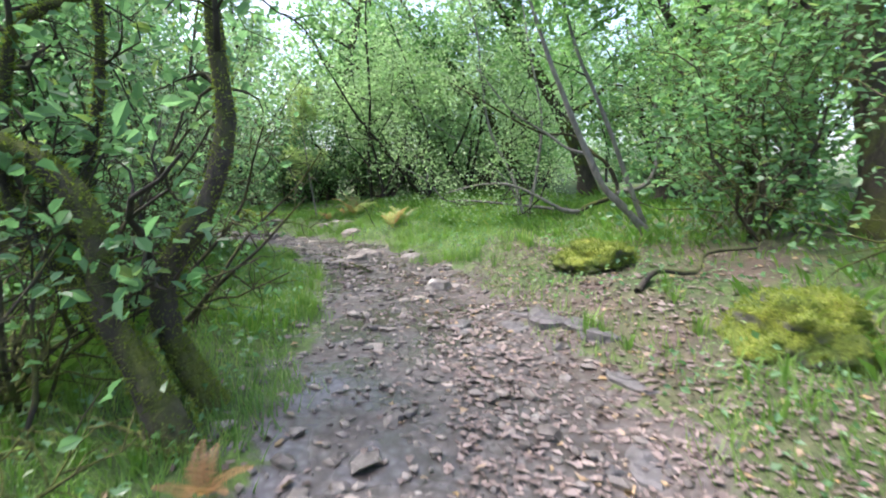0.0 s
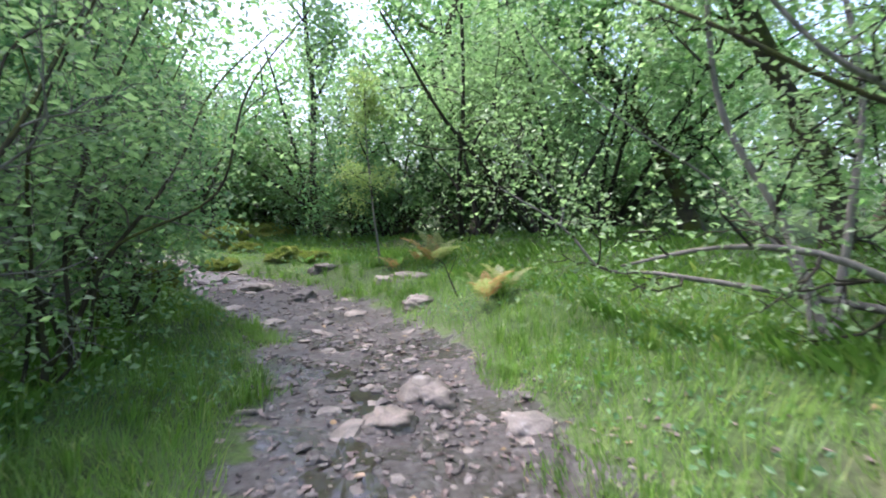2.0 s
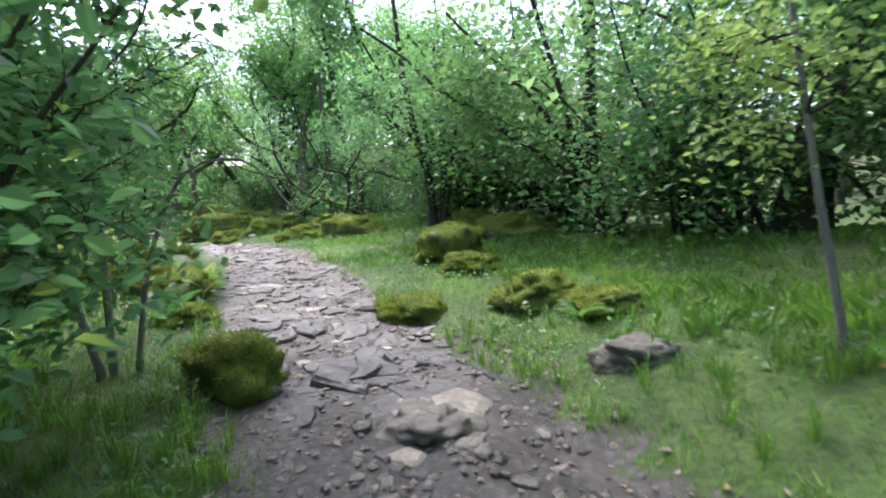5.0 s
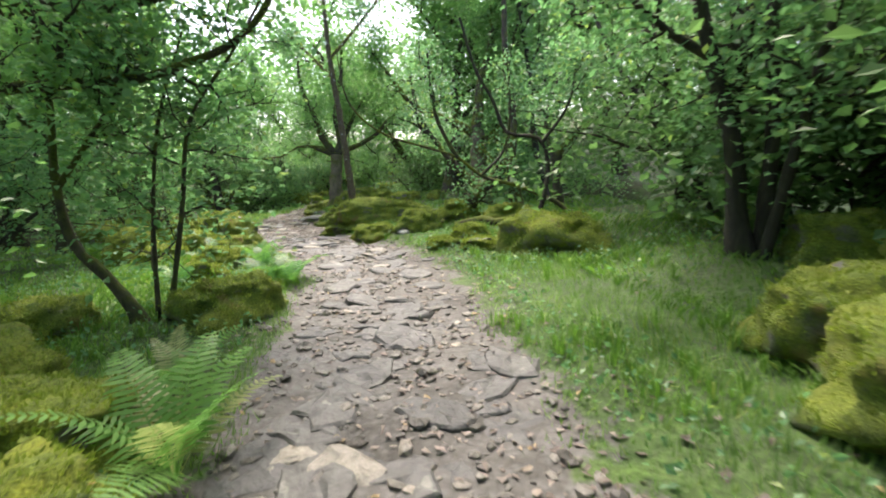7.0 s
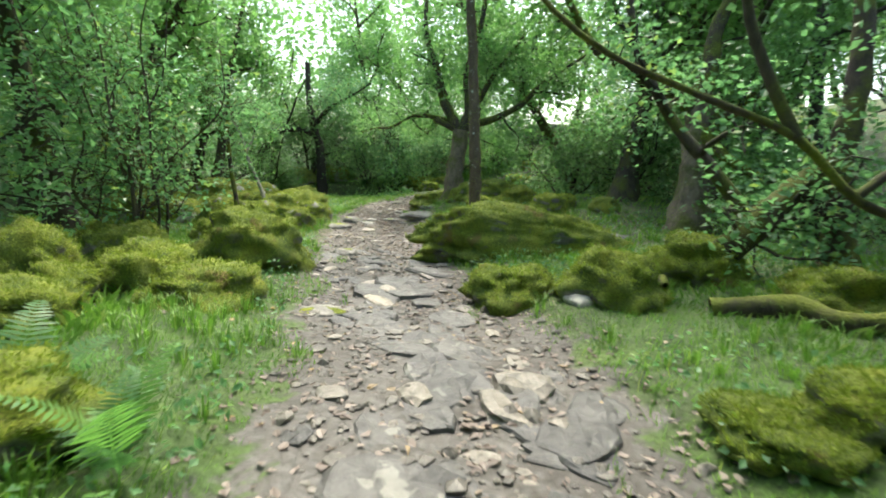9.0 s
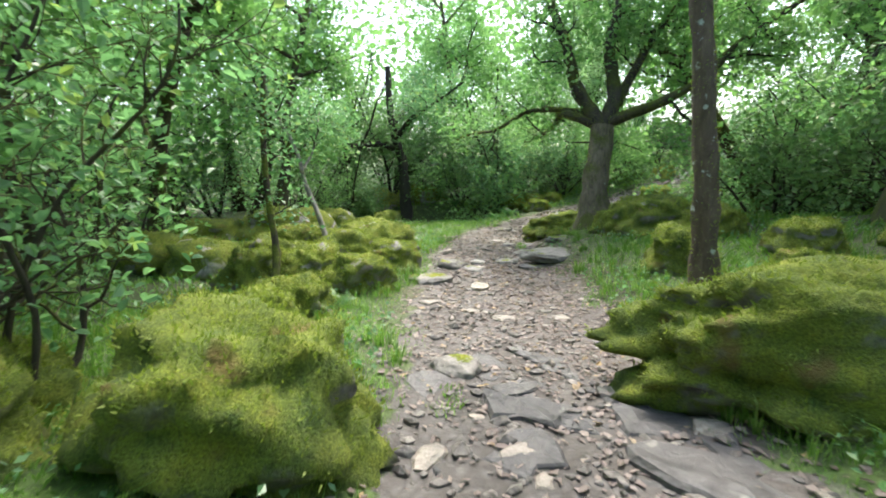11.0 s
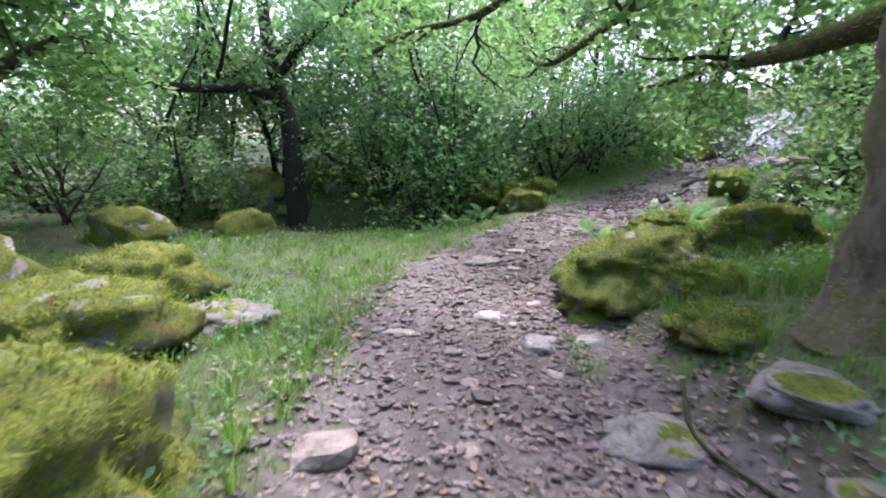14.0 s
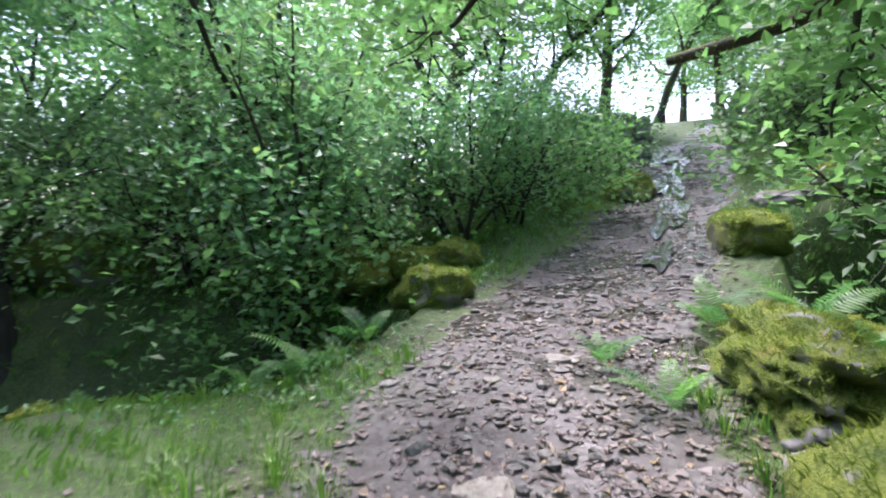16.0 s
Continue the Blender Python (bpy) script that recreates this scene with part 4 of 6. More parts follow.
tree("rowan_tree", "slim rowan trunk with pale lichen patches and mossy foot", "tree", [
    ([(-17.4, 21.68, at(-17.4, 21.68)), (-17.43, 21.65, 0.1), (-17.5, 21.63, 1.0), (-17.62, 21.6, 2.2), (-17.7, 21.5, 3.6), (-17.75, 21.5, 5.2)], 0.115, 0.05),
    ([(-17.66, 21.55, 3.0), (-18.2, 21.2, 3.7), (-18.8, 20.9, 4.4)], 0.05, 0.02),
    ([(-17.7, 21.5, 3.5), (-17.2, 22.0, 4.2), (-16.8, 22.5, 4.9)], 0.05, 0.02),
], [(4, 1.0, 0.3, 0.06, 0.6), (5, 0.5, 0.35, 0.0, 0.2), (3, 0.25, 0.4, 0.0, 0.3)], (4000, 0.075, HAZEL, 0.14, 0.6, False), 2, ROWANBARK, moss=2500)

tree("oak_tree", "old oak leaning over the bank, moss on its roots", "tree", [
    ([(-15.5, 24.7, at(-15.5, 24.7)), (-15.58, 24.86, 0.35), (-15.7, 25.0, 1.31), (-15.8, 24.95, 1.7)], 0.27, 0.22),
    ([(-15.76, 24.94, 1.45), (-15.91, 24.55, 1.71), (-16.25, 23.82, 2.01), (-16.51, 23.23, 2.3), (-16.7, 22.8, 2.9), (-17.0, 22.2, 3.8)], 0.13, 0.03),
    ([(-15.76, 24.98, 1.52), (-15.77, 25.2, 2.19), (-15.81, 25.36, 2.9), (-15.6, 25.7, 4.2), (-15.8, 25.9, 5.4)], 0.17, 0.05),
    ([(-15.65, 24.95, 1.25), (-15.29, 25.12, 1.4), (-15.0, 25.5, 1.8), (-14.4, 26.2, 2.6)], 0.11, 0.04),
    ([(-15.6, 24.91, 1.15), (-15.16, 24.73, 0.79), (-14.68, 24.87, 0.45), (-14.2, 25.0, 0.3)], 0.1, 0.05),
], BROAD, (12000, 0.09, OAKLEAF, 0.2, 0.55, False), 3, OAKBARK, MOSSBARK, moss=4000)

tree("hazel_tree", "mossy twin-stemmed hazel leaning out beside the path", "tree", [
    ([(-4.43, 1.69, at(-4.43, 1.69)), (-4.57, 1.86, -0.84), (-4.73, 2.00, -0.6), (-4.76, 2.06, -0.25), (-4.86, 2.13, -0.02), (-5.02, 2.21, 0.14), (-5.32, 2.33, 0.3), (-5.82, 2.56, 0.8)], 0.078, 0.04),
    ([(-4.29, 1.99, at(-4.29, 1.99)), (-4.48, 2.10, -0.77), (-4.51, 2.15, -0.48), (-4.37, 2.13, -0.22), (-4.26, 2.18, 0.01), (-4.18, 2.26, 0.37), (-4.21, 2.31, 0.7), (-4.22, 2.37, 1.2), (-4.05, 2.45, 2.2)], 0.078, 0.026),
    ([(-4.61, 2.07, -0.95), (-4.75, 2.20, -0.77), (-4.92, 2.42, -0.41), (-4.95, 2.59, 0.01), (-4.86, 2.61, 0.42), (-4.83, 2.66, 0.85), (-4.85, 2.74, 1.8)], 0.05, 0.016),
    ([(-4.72, 2.06, -0.7), (-5.09, 2.29, -0.26), (-5.21, 2.37, 0.09), (-5.18, 2.43, 0.59), (-5.07, 2.42, 0.84), (-4.65, 2.35, 1.0), (-3.86, 2.38, 1.3)], 0.045, 0.012),
], [(9, 0.8, 0.3, 0.05, 0.2), (6, 0.45, 0.4, 0.0, 0.2), (3, 0.2, 0.4, 0.0, 0.2)], (1100, 0.085, HAZEL, 0.1, 0.5, True), 4, BARK, BARK, moss=4500)

def bare_tangle(x, y, height, reach, count, seed, label):
    """Thin crooked stems and dead twigs that carry few leaves."""
    rng = np.random.default_rng(seed)
    z = at(x, y)
    mains = []
    for k in range(count):
        turn = k * 2.4 + rng.normal(0, 0.4)
        p = np.array((x + rng.normal(0, 0.2), y + rng.normal(0, 0.2), z - 0.05))
        way = (math.cos(turn) * reach, math.sin(turn) * reach, height * rng.uniform(0.35, 1.0))
        mains.append((wander(rng, p, way, np.linalg.norm(way), 6, 0.22, 0.02), rng.uniform(0.012, 0.026), 0.005))
    return tree("hazel_bush", label, "shrub", mains, [(8, 0.6, 0.35, 0.0, 0.1), (5, 0.35, 0.4, 0.0, 0.2), (3, 0.2, 0.4, 0.0, 0.2)], (260, 0.07, HAZEL, 0.1, 0.5, True), seed, BARK, twig_bark=BARK)


bare_tangle(-5.25, 2.15, 1.5, 1.0, 9, 430, "tangle of bare crooked hazel stems and dead twigs")
bare_tangle(-5.05, 3.2, 1.9, 1.1, 9, 431, "tangle of bare crooked hazel stems and dead twigs")
bare_tangle(-5.5, 1.3, 1.2, 0.9, 8, 432, "low tangle of dead twigs in the shade")

tree("willow_bush", "leaning grey-stemmed sallow with thin bare lower branches", "tree", [
    ([(0.07, 3.67, at(0.07, 3.67)), (-0.28, 3.78, -0.19), (-0.45, 3.89, 0.02), (-0.58, 3.99, 0.35), (-0.73, 4.05, 0.68), (-0.87, 4.11, 1.05), (-1.02, 4.17, 1.42), (-1.25, 4.31, 2.2)], 0.05, 0.018),
    ([(0.18, 3.85, at(0.18, 3.85)), (-0.08, 3.96, 0.13), (-0.28, 4.04, 0.67), (-0.46, 4.12, 1.12), (-0.65, 4.19, 1.54), (-0.80, 4.36, 2.3)], 0.035, 0.015),
], [(6, 0.8, 0.25, 0.05, 0.45), (4, 0.4, 0.35, 0.0, 0.3)], (1100, 0.07, OAKLEAF, 0.12, 0.5, True), 5, PALEBARK)

tree("fallen_sallow", "bowed mossy sallow limb propped above the grass", "tree", [
    ([(0.55, 5.67, at(0.55, 5.67)), (0.54, 5.70, -0.36), (0.75, 5.66, -0.24), (1.14, 5.58, -0.08), (1.01, 5.63, 0.33), (0.79, 5.69, 0.51), (0.61, 6.07, 0.84), (0.19, 6.17, 0.85), (-0.22, 6.38, 1.06), (-0.70, 6.62, 1.38), (-1.11, 6.95, 1.69)], 0.042, 0.01),
    ([(0.54, 5.70, -0.36), (0.30, 5.75, -0.34), (-0.01, 5.94, -0.15), (-0.40, 6.16, 0.05), (-0.80, 6.45, 0.06), (-1.30, 6.67, -0.08)], 0.04, 0.01),
    ([(1.14, 5.58, -0.08), (1.29, 5.44, -0.02), (1.47, 5.30, 0.08), (1.63, 5.29, 0.51), (1.60, 5.40, 1.4)], 0.05, 0.02),
    ([(0.85, 5.76, 0.5), (0.43, 5.88, 0.6), (0.15, 6.07, 0.85), (-0.34, 6.31, 1.2), (-0.83, 6.60, 1.9)], 0.03, 0.01),
    ([(0.54, 5.70, -0.36), (0.2, 6.5, -0.3), (-0.67, 7.31, -0.21), (-0.81, 7.47, -0.23), (-0.98, 7.64, -0.2), (-1.11, 7.83, 0.02), (-1.27, 8.01, 0.2), (-1.46, 8.19, 0.33), (-1.63, 8.37, 0.46)], 0.035, 0.007),
    ([(-1.19, 7.96, 0.12), (-1.13, 8.09, 0.36), (-1.31, 8.2, 0.59), (-1.45, 8.23, 0.79), (-1.63, 8.41, 0.99)], 0.014, 0.005),
], [(7, 0.7, 0.3, 0.03, 0.3), (5, 0.4, 0.35, 0.0, 0.2)], (3000, 0.055, WILLOW, 0.14, 0.5, False), 6, BARK, PALEBARK)

tree("hazel_bush", "slender many-stemmed hazel with thin grey branches", "shrub", [
    ([(-0.10, 6.44, at(-0.10, 6.44)), (-0.07, 6.65, -0.1), (-0.38, 7.00, 0.44), (-0.98, 7.06, 0.81), (-1.47, 7.21, 1.2), (-1.82, 7.21, 1.55)], 0.016, 0.004),
    ([(0.02, 6.45, at(0.02, 6.45)), (-0.03, 6.79, 0.16), (-0.32, 7.13, 1.02), (-0.44, 7.22, 1.89), (-0.50, 7.27, 2.58), (-0.66, 7.39, 3.3)], 0.035, 0.012),
    ([(0.08, 6.48, at(0.08, 6.48)), (0.37, 6.70, 0.3), (0.53, 6.85, 1.2), (0.41, 7.11, 2.4), (0.39, 7.33, 3.2)], 0.035, 0.012),
], SHRUB, (3600, 0.06, WILLOW, 0.15, 0.5, False), 7, PALEBARK)

tree("rowan_sapling", "slender pale rowan sapling with yellowing leaves", "tree", [
    ([(-2.68, 13.02, at(-2.68, 13.02)), (-2.80, 13.11, 0.02), (-2.92, 13.21, 1.04), (-2.98, 13.27, 1.72), (-3.01, 13.34, 2.5), (-3.05, 13.37, 3.1)], 0.026, 0.008),
], [(16, 0.75, 0.25, 0.04, 0.3), (6, 0.3, 0.35, 0.0, 0.2)], (3600, 0.06, YELLOWING, 0.1, 0.55, False), 8, PALEBARK)

tree("arched_tree", "thin moss-sleeved tree arching out over the bank", "tree", [
    ([(-11.06, 21.85, at(-11.06, 21.85)), (-11.26, 21.68, -0.25), (-11.68, 21.05, 0.08), (-11.99, 20.51, 0.27), (-12.22, 20.13, 0.62), (-12.51, 19.63, 0.82), (-12.74, 19.04, 1.01), (-12.95, 18.68, 1.31), (-13.04, 18.48, 1.68), (-13.13, 18.44, 2.4)], 0.045, 0.008),
    ([(-12.22, 20.13, 0.62), (-12.38, 20.01, 1.0), (-12.53, 19.93, 1.49), (-12.64, 19.97, 2.4)], 0.04, 0.02),
    ([(-12.0, 20.5, 0.3), (-11.8, 20.9, 0.7), (-11.7, 21.0, 1.4), (-11.8, 21.1, 2.4)], 0.03, 0.01),
], [(7, 0.7, 0.3, 0.05, 0.4), (5, 0.4, 0.35, 0.0, 0.2)], (2000, 0.065, HAZEL, 0.14, 0.55, False), 9, MOSSBARK, BARK)

tree("crooked_tree", "crooked dark stem rising out of a mossy boulder", "tree", [
    ([(-10.12, 19.25, -0.35), (-10.1, 19.45, -0.05), (-10.12, 19.6, 0.4), (-10.25, 19.6, 0.75), (-10.55, 19.28, 0.85), (-10.7, 19.2, 1.28), (-10.9, 19.08, 1.75), (-11.05, 19.0, 2.4)], 0.035, 0.018),
    ([(-10.2, 19.62, 0.7), (-9.95, 19.9, 1.2), (-9.9, 20.1, 2.0)], 0.025, 0.01),
], [(6, 0.6, 0.3, 0.04, 0.4), (4, 0.35, 0.35, 0.0, 0.2)], (1100, 0.065, HAZEL, 0.14, 0.55, False), 10, DARKBARK)

tree("leaning_oak", "low oak with a thick mossy leaning trunk", "tree", [
    ([(-12.64, 22.47, at(-12.64, 22.47)), (-12.79, 22.51, 0.47), (-12.84, 22.7, 1.54), (-13.0, 22.75, 2.7), (-13.1, 22.9, 4.2)], 0.14, 0.05),
    ([(-13.45, 21.4, at(-13.45, 21.4)), (-13.22, 21.79, -0.16), (-13.01, 22.18, 0.26), (-12.85, 22.6, 0.6)], 0.16, 0.12),
    ([(-13.3, 21.9, 0.05), (-13.57, 21.66, 0.49), (-13.91, 21.49, 0.93), (-14.3, 21.3, 1.7), (-14.5, 21.3, 2.6)], 0.08, 0.03),
    ([(-12.05, 23.24, at(-12.05, 23.24)), (-12.16, 23.35, 0.53), (-11.92, 23.8, 1.1), (-11.39, 24.26, 1.55), (-10.7, 24.8, 2.2)], 0.12, 0.04),
    ([(-12.2, 23.3, 0.5), (-12.5, 23.5, 1.4), (-12.3, 23.9, 2.6)], 0.07, 0.02),
], BROAD, (5000, 0.075, HAZEL, 0.16, 0.55, False), 12, MOSSBARK, BARK)

tree("birch_tree", "thin leaning pale birch among mossy boulders", "tree", [
    ([(-22.0, 19.4, at(-22.0, 19.4)), (-22.26, 19.37, -0.55), (-22.55, 19.27, -0.1), (-22.83, 19.16, 0.3), (-23.11, 19.08, 0.8), (-23.28, 18.93, 1.17), (-23.5, 18.75, 1.6), (-24.0, 18.5, 2.6)], 0.05, 0.02),
    ([(-22.9, 19.1, 0.45), (-23.4, 19.4, 0.9), (-23.9, 19.6, 1.6)], 0.03, 0.01),
], [(8, 0.9, 0.25, 0.03, 0.4), (5, 0.45, 0.35, -0.02, 0.2)], (1700, 0.07, HAZEL, 0.14, 0.6, False), 13, PALEBARK)

tree("broken_stem", "thin mossy stem with a broken top among boulders", "tree", [
    ([(-20.54, 18.46, at(-20.54, 18.46)), (-20.72, 18.52, -0.54), (-20.84, 18.48, -0.08), (-20.98, 18.45, 0.49), (-21.08, 18.45, 0.95), (-21.15, 18.5, 1.7)], 0.05, 0.03),
], [(9, 0.7, 0.3, 0.04, 0.35), (5, 0.4, 0.35, 0.0, 0.2)], (1100, 0.07, HAZEL, 0.14, 0.6, False), 14, MOSSBARK)

tree("oak_tree", "dark old oak with long low limbs beyond the stream", "tree", [
    ([(-31.2, 23.75, at(-31.2, 23.75) - 0.6), (-31.35, 23.7, 0.53), (-31.5, 23.65, 1.2), (-31.8, 23.5, 2.0), (-32.0, 23.4, 3.0), (-32.2, 23.4, 4.4)], 0.24, 0.1),
    ([(-31.6, 23.6, 1.4), (-31.5, 22.9, 1.6), (-31.4, 21.8, 1.5), (-31.3, 20.6, 1.6), (-31.2, 19.4, 2.0)], 0.13, 0.03),
    ([(-31.7, 23.5, 1.8), (-30.9, 23.9, 2.5), (-30.0, 24.5, 3.0), (-29.0, 24.9, 3.4)], 0.12, 0.03),
    ([(-31.9, 23.5, 2.4), (-32.6, 24.6, 3.4), (-33.2, 25.4, 4.2)], 0.1, 0.03),
], BROAD, (9500, 0.09, HAZEL, 0.2, 0.55, False), 15, DARKBARK)

tree("hazel_bush", "leaning hazel with bent stems at the path's edge", "shrub", [
    ([(-11.36, 14.9, at(-11.36, 14.9)), (-11.64, 14.73, -0.4), (-11.87, 14.57, -0.09), (-12.01, 14.54, 0.41), (-12.09, 14.6, 1.06), (-12.07, 14.61, 1.8)], 0.06, 0.02),
    ([(-11.3, 15.0, at(-11.3, 15.0)), (-11.45, 15.1, 0.0), (-11.45, 15.25, 0.9), (-11.3, 15.5, 1.7)], 0.025, 0.01),
    ([(-11.2, 15.05, at(-11.2, 15.05)), (-11.15, 15.25, 0.1), (-11.1, 15.4, 0.9), (-10.85, 15.75, 1.5), (-10.75, 16.1, 2.1)], 0.028, 0.01),
    ([(-12.0, 14.55, 0.4), (-11.6, 14.9, 1.0), (-11.2, 15.2, 1.5)], 0.03, 0.01),
    ([(-12.05, 14.6, 1.2), (-11.9, 14.9, 1.9), (-11.6, 15.4, 2.15), (-11.3, 15.8, 2.4)], 0.05, 0.02),
], SHRUB, (5200, 0.075, HAZEL, 0.19, 0.65, True), 16, BARK)

tree("hazel_bush", "hazel bush with a leafy branch reaching over the path", "shrub", [
    ([(-7.0, 12.1, at(-7.0, 12.1)), (-7.0, 12.3, -0.2), (-6.8, 12.5, 0.4), (-6.45, 12.7, 0.48), (-6.26, 12.77, 0.32), (-6.17, 12.8, 0.19), (-6.06, 12.84, 0.05), (-5.98, 12.89, -0.03)], 0.022, 0.004),
    ([(-7.1, 12.0, at(-7.1, 12.0)), (-7.2, 12.1, 0.0), (-7.3, 12.2, 1.0), (-7.2, 12.4, 2.0)], 0.03, 0.01),
    ([(-7.15, 11.95, at(-7.15, 11.95)), (-7.5, 11.9, 0.2), (-7.9, 11.9, 1.3), (-8.0, 12.0, 2.2)], 0.03, 0.01),
], [(10, 0.4, 0.3, 0.0, 0.5), (3, 0.2, 0.4, 0.0, 0.2)], (1000, 0.075, HAZEL, 0.07, 0.6, True), 17, PALEBARK, headroom=False)


tree("alder_tree", "dark many-stemmed alder on the stream bank", "tree", [
    ([(-7.65, 18.85, at(-7.65, 18.85)), (-7.75, 18.9, 0.5), (-7.95, 18.9, 1.3), (-8.1, 18.8, 2.3), (-8.3, 18.9, 4.0)], 0.1, 0.04),
    ([(-7.5, 18.95, at(-7.5, 18.95)), (-7.45, 19.0, 0.6), (-7.5, 19.1, 1.6), (-7.4, 19.3, 3.4)], 0.08, 0.03),
    ([(-7.75, 19.05, at(-7.75, 19.05)), (-7.8, 19.2, 0.7), (-7.75, 19.5, 1.8), (-7.9, 19.9, 3.4)], 0.07, 0.03),
    ([(-7.45, 18.8, at(-7.45, 18.8)), (-7.2, 18.8, 0.6), (-7.0, 18.7, 1.5), (-6.7, 18.5, 2.8)], 0.06, 0.02),
    ([(-7.9, 18.9, 1.2), (-8.4, 18.5, 1.7), (-8.9, 18.2, 2.5)], 0.05, 0.02),
], BROAD, (6000, 0.09, HAZEL, 0.2, 0.6, False), 18, DARKBARK)

tree("oak_tree", "gnarled oak reaching mossy limbs over the path", "tree", [
    ([(-13.4, 13.4, at(-13.4, 13.4)), (-13.4, 13.45, 0.3), (-13.3, 13.6, 1.3), (-13.35, 13.6, 2.4), (-13.3, 13.5, 4.2)], 0.2, 0.08),
    ([(-13.3, 13.6, 1.5), (-12.47, 14.28, 1.94), (-12.0, 14.88, 2.0), (-11.65, 15.37, 2.05), (-11.2, 15.9, 2.3), (-10.9, 16.6, 2.9)], 0.11, 0.03),
    ([(-13.3, 13.6, 1.2), (-12.1, 14.4, 1.25), (-11.18, 15.09, 1.24), (-11.03, 15.41, 1.38), (-10.89, 15.7, 1.51), (-10.76, 16.02, 1.85), (-10.7, 16.3, 2.5)], 0.07, 0.02),
    ([(-13.35, 13.6, 2.2), (-12.9, 12.6, 3.0), (-12.2, 11.8, 3.6)], 0.1, 0.03),
    ([(-13.35, 13.6, 2.4), (-14.2, 14.4, 3.2), (-15.0, 15.3, 3.9)], 0.1, 0.03),
    ([(-13.35, 13.55, 3.0), (-12.0, 14.7, 3.9), (-10.6, 16.1, 4.5), (-9.2, 17.4, 5.0)], 0.09, 0.03),
    ([(-13.3, 13.5, 3.6), (-11.6, 14.0, 4.6), (-9.6, 14.8, 5.2), (-8.0, 15.6, 5.6)], 0.08, 0.03),
    ([(-13.3, 13.5, 3.9), (-12.6, 15.2, 5.0), (-11.8, 17.0, 5.7), (-10.6, 18.6, 6.2)], 0.08, 0.03),
], BROAD, (10000, 0.09, OAKLEAF, 0.2, 0.6, False), 19, OAKBARK, BARK, moss=2500)


# ---- shrubs that overhang the glade ----
def thicket(x, y, height, reach, count, seed, mat=HAZEL, size=0.07, label="dense leafy hazel thicket with dark bare twigs low down", toward=None):
    rng = np.random.default_rng(seed)
    crook = np.random.default_rng(seed + 50)
    z = at(x, y)
    mains = []
    for k in range(8):
        turn = k * 0.785 + rng.normal(0, 0.3)
        out = rng.uniform(0.5, 1.0) * reach
        h = height * rng.uniform(0.65, 1.0)
        p = np.array((x + rng.normal(0, 0.12), y + rng.normal(0, 0.12), z))
        d = np.array((math.cos(turn), math.sin(turn), 0))
        if toward is not None:
            d = d * 0.8 + np.array((*toward, 0)) * 0.55
        line = np.array([p, p + d * out * 0.15 + (0, 0, h * 0.15), p + d * out * 0.25 + (0, 0, h * 0.35), p + d * out * 0.5 + (0, 0, h * 0.55), p + d * out * 0.7 + (0, 0, h * 0.8), p + d * out + (0, 0, h)])
        line[1:] += crook.normal(0, 0.09, (5, 3))
        mains.append((line, rng.uniform(0.016, 0.028), 0.005))
    return tree("hazel_thicket", label, "shrub", mains, SHRUB, (count, size, mat, 0.16, 0.55, size > 0.065), seed, BARK, group="thickets beside the path", twig_bark=PALEBARK if mat is WILLOW else BARK)


for k, (x, y, h, reach, n, mat) in enumerate([(-5.12, 4.33, 3.2, 1.3, 2500, HAZEL), (-5.09, 6.02, 3.6, 1.5, 4500, WILLOW), (-5.14, 7.64, 3.8, 1.7, 7500, WILLOW),
                                              (-5.57, 9.39, 4.0, 1.6, 9000, HAZEL), (-6.54, 10.81, 4.0, 1.6, 9000, HAZEL), (-8.2, 11.3, 3.6, 1.5, 6500, HAZEL)]):
    thicket(x, y, h, reach, n, 400 + k, mat, 0.075 if k > 2 else 0.06, toward=(0.6, 0.5) if k in (2, 3) else None)

thicket(1.09, 3.13, 2.6, 1.5, 2600, 420, OAKLEAF, 0.075, "leafy hazel with drooping sprays at the wood's edge")
thicket(0.35, 2.75, 2.4, 1.3, 2400, 424, HAZEL, 0.075, "leafy hazel with drooping dark green sprays")
thicket(2.35, 5.12, 3.2, 1.6, 3600, 421, HAZEL, 0.07, "leafy hazel with thin dark branches at the wood's edge")
thicket(-0.11, 0.70, 2.6, 1.2, 1600, 422, HAZEL, 0.07, "shady hazel with thin drooping branches")

thicket(-17.75, 16.95, 3.2, 0.9, 3000, 423, HAZEL, 0.07, "slim many-stemmed hazel among mossy boulders")

